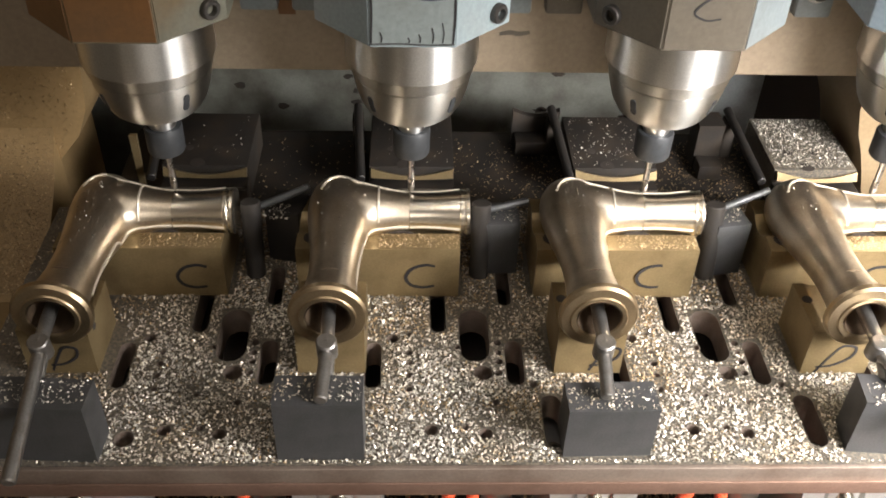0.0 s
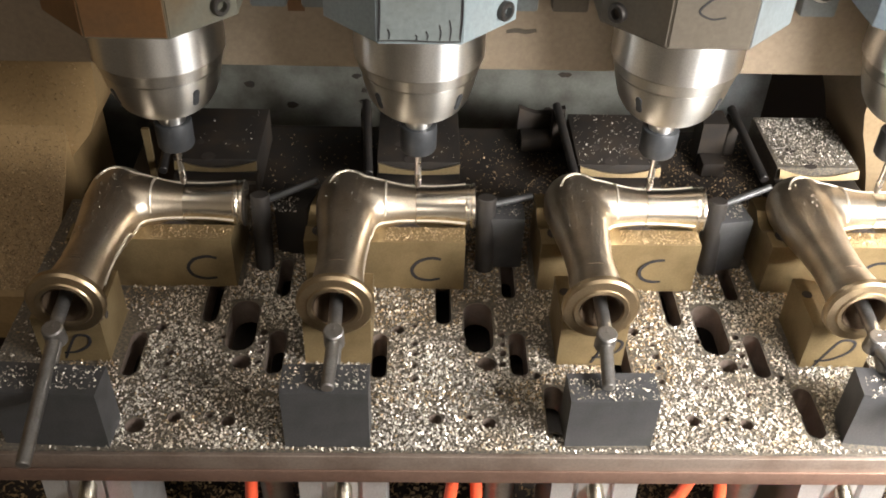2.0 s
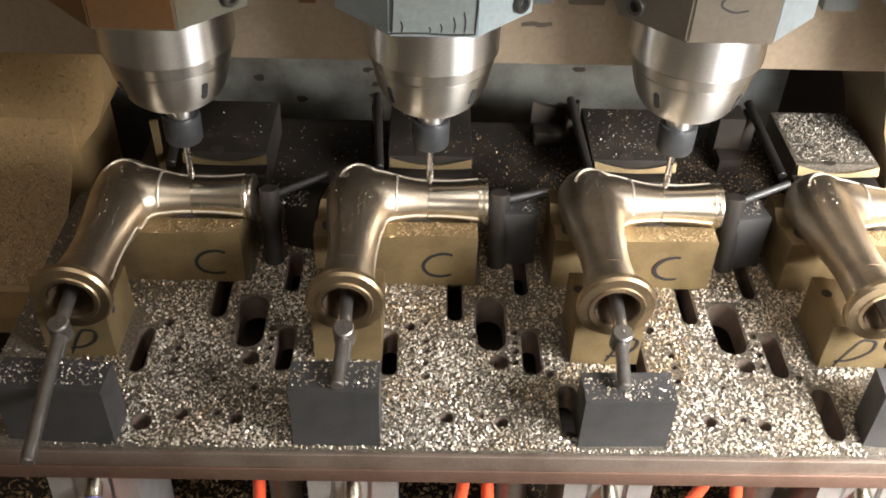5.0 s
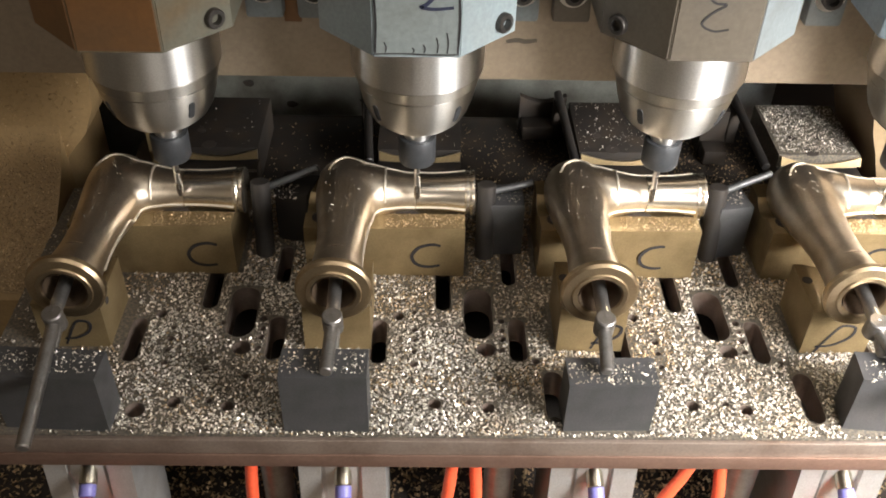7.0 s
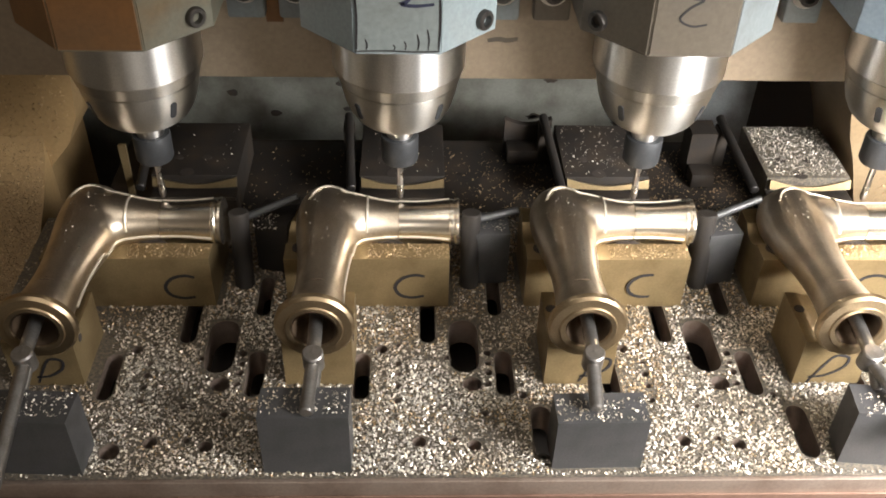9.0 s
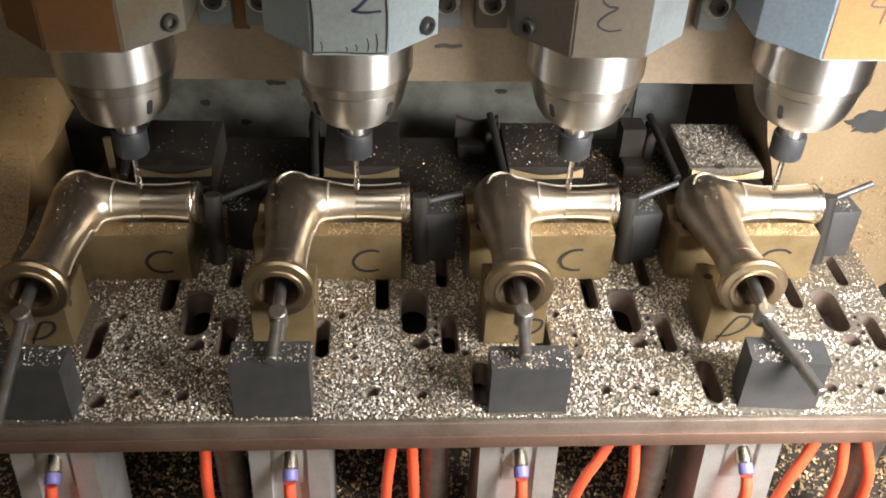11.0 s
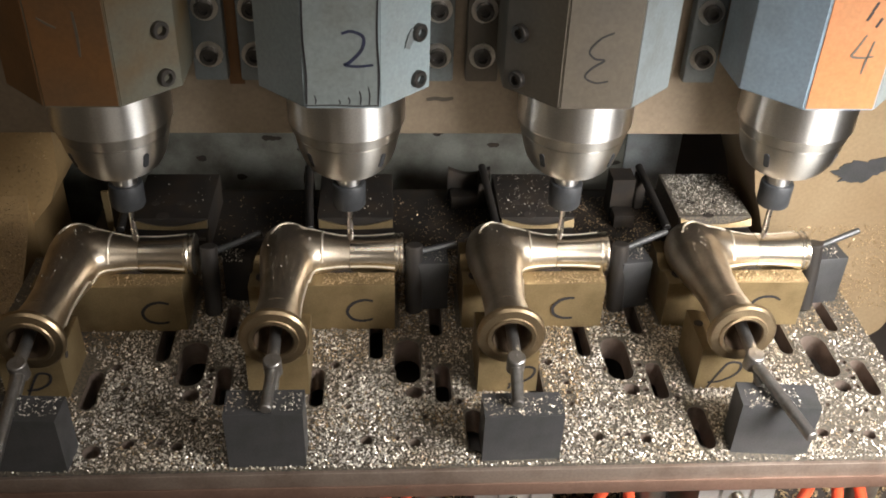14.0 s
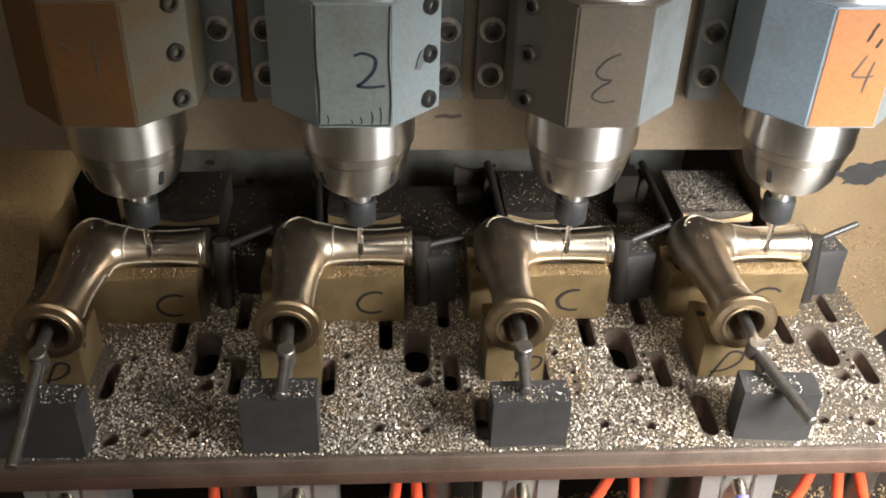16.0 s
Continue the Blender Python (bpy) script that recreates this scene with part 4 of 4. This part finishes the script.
def on_plate(rng, count, brown=False):
    x, y = rng.uniform(PX0, PX1, count), rng.uniform(PY0 + 0.002, PY1, count)
    f, f2 = lattice(rng, 9), lattice(rng, 40)
    cover = 0.45 + 0.55 * f((x - PX0) / (PX1 - PX0), (y - PY0) / (PY1 - PY0)) + 0.45 * (f2((x - PX0) / (PX1 - PX0), (y - PY0) / (PY1 - PY0)) - 0.5)
    cover *= np.clip((x + 0.30) / 0.12, 0.25, 1)
    cover *= np.where(x > 0.30, 0.5, 1)
    tone = lattice(np.random.default_rng(77), 12)((x - PX0) / (PX1 - PX0), (y - PY0) / (PY1 - PY0)) + np.clip((y + 0.03) / 0.06, 0, 0.5) - np.clip((x - 0.12) / 0.3, 0, 0.2)
    cover = np.clip(cover - 0.12, 0, 1) * (np.clip((tone - 0.55) * 3, 0.12, 1) if brown else np.clip(1.15 - np.clip((tone - 0.55) * 2, 0, 0.85), 0, 1))
    keep = rng.uniform(0, 1, count) < cover
    for u in UNITS:
        for sx, y0, y1, w in SLOTS:
            keep &= ~((np.abs(x - sx - u) < w / 2 + 0.0012) & (y > y0 - 0.0012) & (y < y1 + 0.0012))
        for hx, hy, r in HOLES:
            keep &= (x - hx - u) ** 2 + (y - hy) ** 2 > (r + 0.0005) ** 2
        keep &= ~((x > u - 0.111) & (x < u + 0.004) & (y > -0.0005) & (y < 0.058))
        keep &= ~((np.abs(x - u + 0.0835) < 0.0215) & (y > -0.0735) & (y < -0.027))
    keep &= (x - CORNER_HOLE[0]) ** 2 + (y - CORNER_HOLE[1]) ** 2 > 0.0066 ** 2
    for cx, w in ((-0.2445, 0.062), (-0.0852, 0.0505), (0.083, 0.0525), (0.2495, 0.046)):
        keep &= ~((np.abs(x - cx) < w / 2) & (y < -0.119) & (y > -0.1425))
    z = rng.uniform(0, 0.0009, count)
    return np.stack([x, y, z], 1)[keep]


def spread(rng, count, spots):
    area = np.array([(b - a) * (d - c) * w for a, b, c, d, _, w in spots])
    pick = rng.choice(len(spots), count, p=area / area.sum())
    s = np.array(spots)[pick]
    r = rng.uniform(0, 1, (count, 2))
    return np.stack([s[:, 0] + (s[:, 1] - s[:, 0]) * r[:, 0], s[:, 2] + (s[:, 3] - s[:, 2]) * r[:, 1], s[:, 4] + rng.uniform(0, 0.0004, count)], 1)


def on_tops(rng, count, dusty=False):
    """Chips lying on block tops."""
    spots = []
    for k, u in enumerate(UNITS):
        dx = (-0.0005, 0.0, 0.0035, 0.004)[k]
        if dusty:
            spots.append((u + dx - 0.055, u + dx - 0.001, 0.0015, 0.016, 0.0425, 0.5))
    if dusty:
        return spread(rng, count, spots)
    for cx, w, h in ((-0.2445, 0.060, 0.046), (-0.0852, 0.049, 0.0475), (0.083, 0.051, 0.040), (0.2495, 0.036, 0.044)):
        spots.append((cx - w / 2, cx + w / 2, -0.1385, -0.1215, h, 1.0))
    for k, u in enumerate(UNITS):
        spots.append((u + 0.024, u + 0.042, 0.028, 0.046, 0.0452, 0.8))
    return spread(rng, count, spots)


ON_TABLE.append(scatter("brown_plate_chips", 95000, lambda g, n: on_plate(g, n, True), 0.0014, M_DUST, 12, "brown metal chips strewn over the fixture plate"))
ON_TABLE.append(scatter("plate_chips", 165000, on_plate, 0.0016, M_CHIP, 3, "pale curled metal chips strewn over the fixture plate"))
ON_TABLE.append(scatter("saddle_dust", 1600, lambda g, n: on_tops(g, n, True), 0.0012, M_DUST, 6, "brown metal dust on the saddle blocks"))
ON_TABLE.append(scatter("block_chips", 1100, on_tops, 0.0012, M_CHIP, 4, "pale metal chips lying on the blocks"))


def on_rear(rng, count):
    k = rng.choice(4, count, p=(0.01, 0.02, 0.09, 0.88))
    y = 0.121 + 0.071 * rng.uniform(0, 1, count)
    return np.stack([(k - 1) * PITCH + rng.uniform(-0.064, -0.002, count), y, np.full(count, REAR_TOP + 0.0002)], 1)


def behind_fittings(rng, count):
    """Dirt and chips on the ledge between the rear blocks."""
    x = rng.uniform(-0.26, 0.315, count)
    y = 0.105 + 0.10 * rng.uniform(0, 1, count) ** 1.5
    keep = (rng.uniform(0, 1, count) < np.clip((x + 0.1) / 0.3, 0.12, 1)) & (y < 0.213)
    for u in UNITS:
        keep &= ~((x > u - 0.067) & (x < u + 0.001) & (y > 0.103))
    return np.stack([x, y, np.full(count, -0.0033)], 1)[keep]


ON_TABLE.append(scatter("rear_chips", 2300, on_rear, 0.0012, M_CHIP, 14, "dull metal chips on the rear blocks"))
ON_TABLE.append(scatter("ledge_chips", 7000, behind_fittings, 0.0014, M_DUST, 15, "brown metal chips on the rear ledge"))


def on_cheeks(rng, count):
    """Fine chips stuck to the oily cheeks of the column."""
    left = rng.uniform(0, 1, count) < 0.9
    x = np.where(left, rng.uniform(-0.52, -0.282, count), rng.uniform(0.335, 0.482, count))
    z = np.where(left, 0.012 + 0.17 * rng.uniform(0, 1, count) ** 1.6, 0.02 - 0.10 * rng.uniform(0, 1, count))
    y = np.full(count, 0.1285)
    foot = left & (rng.uniform(0, 1, count) < 0.80)
    fy = 0.034 + 0.094 * rng.uniform(0, 1, count) ** 1.25
    fz = np.interp(fy, [0.034, 0.036, 0.045, 0.075, 0.100, 0.112, 0.124, 0.131], [-0.031, -0.030, -0.0255, -0.0065, 0.0115, 0.022, 0.038, 0.055])
    x = np.where(foot, rng.uniform(-0.46, -0.3075, count), x)
    y = np.where(foot, fy, y)
    z = np.where(foot, fz, z)
    clear = foot | (z > 0.012 + 1.9 * np.clip(x + 0.313, 0, 1))
    keep = (left & clear) | (~left & ~((x > 0.44) & (z < -0.075)) & ~((x < 0.352) & (z < 0.03)) & ~((x > 0.33) & (x < 0.45) & (z < -0.03 - (x - 0.35) * 0.6)))
    return np.stack([x, y, z], 1)[keep]


scatter("cheek_chips", 26000, on_cheeks, 0.0013, M_DUST, 8, "fine brown metal chips stuck to the oily column")


def in_trough(rng, count):
    return np.stack([rng.uniform(-0.45, 0.5, count), rng.uniform(-0.29, 0.0, count), np.full(count, -0.1795)], 1)


def on_fittings(rng, count):
    out = []
    while len(out) < count:
        u = UNITS[rng.integers(4)]
        x, y = rng.uniform(-0.098, -0.062), rng.uniform(-0.03, 0.05)
        h = SKIN.ray_cast(Vector((x, y, 0.12)), Vector((0, 0, -1)))
        if h[0] and h[1].z > 0.75:
            out.append((u + x, y, h[0].z))
    return np.array(out)


ON_TABLE.append(scatter("fitting_chips", 420, on_fittings, 0.0008, M_CHIP, 21, "a few pale metal chips stuck to the fittings"))
scatter("trough_chips", 22000, in_trough, 0.0032, M_DUST, 9, "brown metal chips heaped in the trough")


# ---------------------------------------------------------------- what moves
TABLE_TRAVEL = [  # seconds, millimetres towards the column
    (0, 0.0), (0.25, 2.1), (0.5, 3.4), (0.75, 17.2), (1, 19.8), (1.25, 11.5), (1.5, 1.7), (1.75, 2.4),
    (2, 5.5), (2.25, 18.1), (2.5, 20.9), (2.75, 11.1), (3, 0.8), (3.25, 2.6), (3.5, 4.7), (3.75, 18.7),
    (4, 21.7), (4.2, 10.2), (4.5, -0.2), (4.75, 2.7), (5, 7.0), (5.25, 19.0), (5.5, 21.2), (5.75, 11.0),
    (6, -0.8), (6.3, 2.8), (6.5, 9.8), (6.75, 19.2), (7, 22.9), (7.25, 11.0), (7.5, -4.2), (7.75, 2.8),
    (8, 7.7), (8.25, 19.3), (8.5, 17.4), (8.75, 11.1), (9, -3.8), (9.25, 2.8), (9.5, 9.1), (9.7, 19.4),
    (10, 22.5), (10.25, 11.1), (10.5, 0.4), (10.75, 2.9), (11, 11.7), (11.25, 19.4), (11.5, 23.7), (11.8, 11.6),
    (12, 5.2), (12.25, 3.1), (12.5, 15.9), (12.75, 19.5), (13, 26.8), (13.25, 10.9), (13.5, 1.7), (13.75, 3.3),
    (14, 14.4), (14.25, 19.7), (14.5, 25.7), (14.75, 10.6), (15, 2.2), (15.25, 3.8), (15.5, 12.1), (15.75, 20.1),
    (16, 26.8)]
HEAD_TRAVEL = [  # seconds, millimetres up
    (0, 0.0), (0.25, 2.7), (0.5, 2.2), (0.75, -4.8), (1, -14.0), (1.25, 0.0), (1.5, 2.4), (1.75, 3.0),
    (2, 2.4), (2.25, -6.3), (2.5, -13.1), (2.75, 0.2), (3, 3.2), (3.25, 3.1), (3.5, 1.9), (3.75, -7.2),
    (4, -10.3), (4.2, 0.4), (4.5, 1.6), (4.75, 3.2), (5, 2.1), (5.25, -7.8), (5.5, -9.1), (5.75, 1.0),
    (6, 1.3), (6.3, 3.3), (6.5, 2.3), (6.75, -8.2), (7, -6.1), (7.25, 2.4), (7.5, 0.1), (7.75, 3.2),
    (8, 1.2), (8.25, -8.4), (8.5, -6.9), (8.75, 4.4), (9, -0.6), (9.25, 3.2), (9.5, 1.3), (9.7, -8.6),
    (10, -5.6), (10.25, 5.8), (10.5, 1.6), (10.75, 3.2), (11, 3.2), (11.25, -8.6), (11.5, -4.6), (11.8, 7.1),
    (12, 3.3), (12.25, 3.1), (12.5, 4.8), (12.75, -8.8), (13, -0.9), (13.25, 6.6), (13.5, 2.0), (13.75, 3.1),
    (14, 4.9), (14.25, -9.1), (14.5, -3.0), (14.75, 6.5), (15, 3.2), (15.25, 2.9), (15.5, 4.8), (15.75, -9.5),
    (16, -6.5)]


def motions():
    """The table slides to and fro under the spindles; the head follows the round of the fittings."""
    for ob in ON_TABLE:
        rest = ob.matrix_basis.copy()
        walk(ob, [(t, Matrix.Translation((0, mm / 1000, 0)) @ rest) for t, mm in TABLE_TRAVEL])
    for ob in ON_HEAD:
        rest = ob.matrix_basis.copy()
        walk(ob, [(t, Matrix.Translation((0, 0, mm / 1000)) @ rest) for t, mm in HEAD_TRAVEL])


motions()
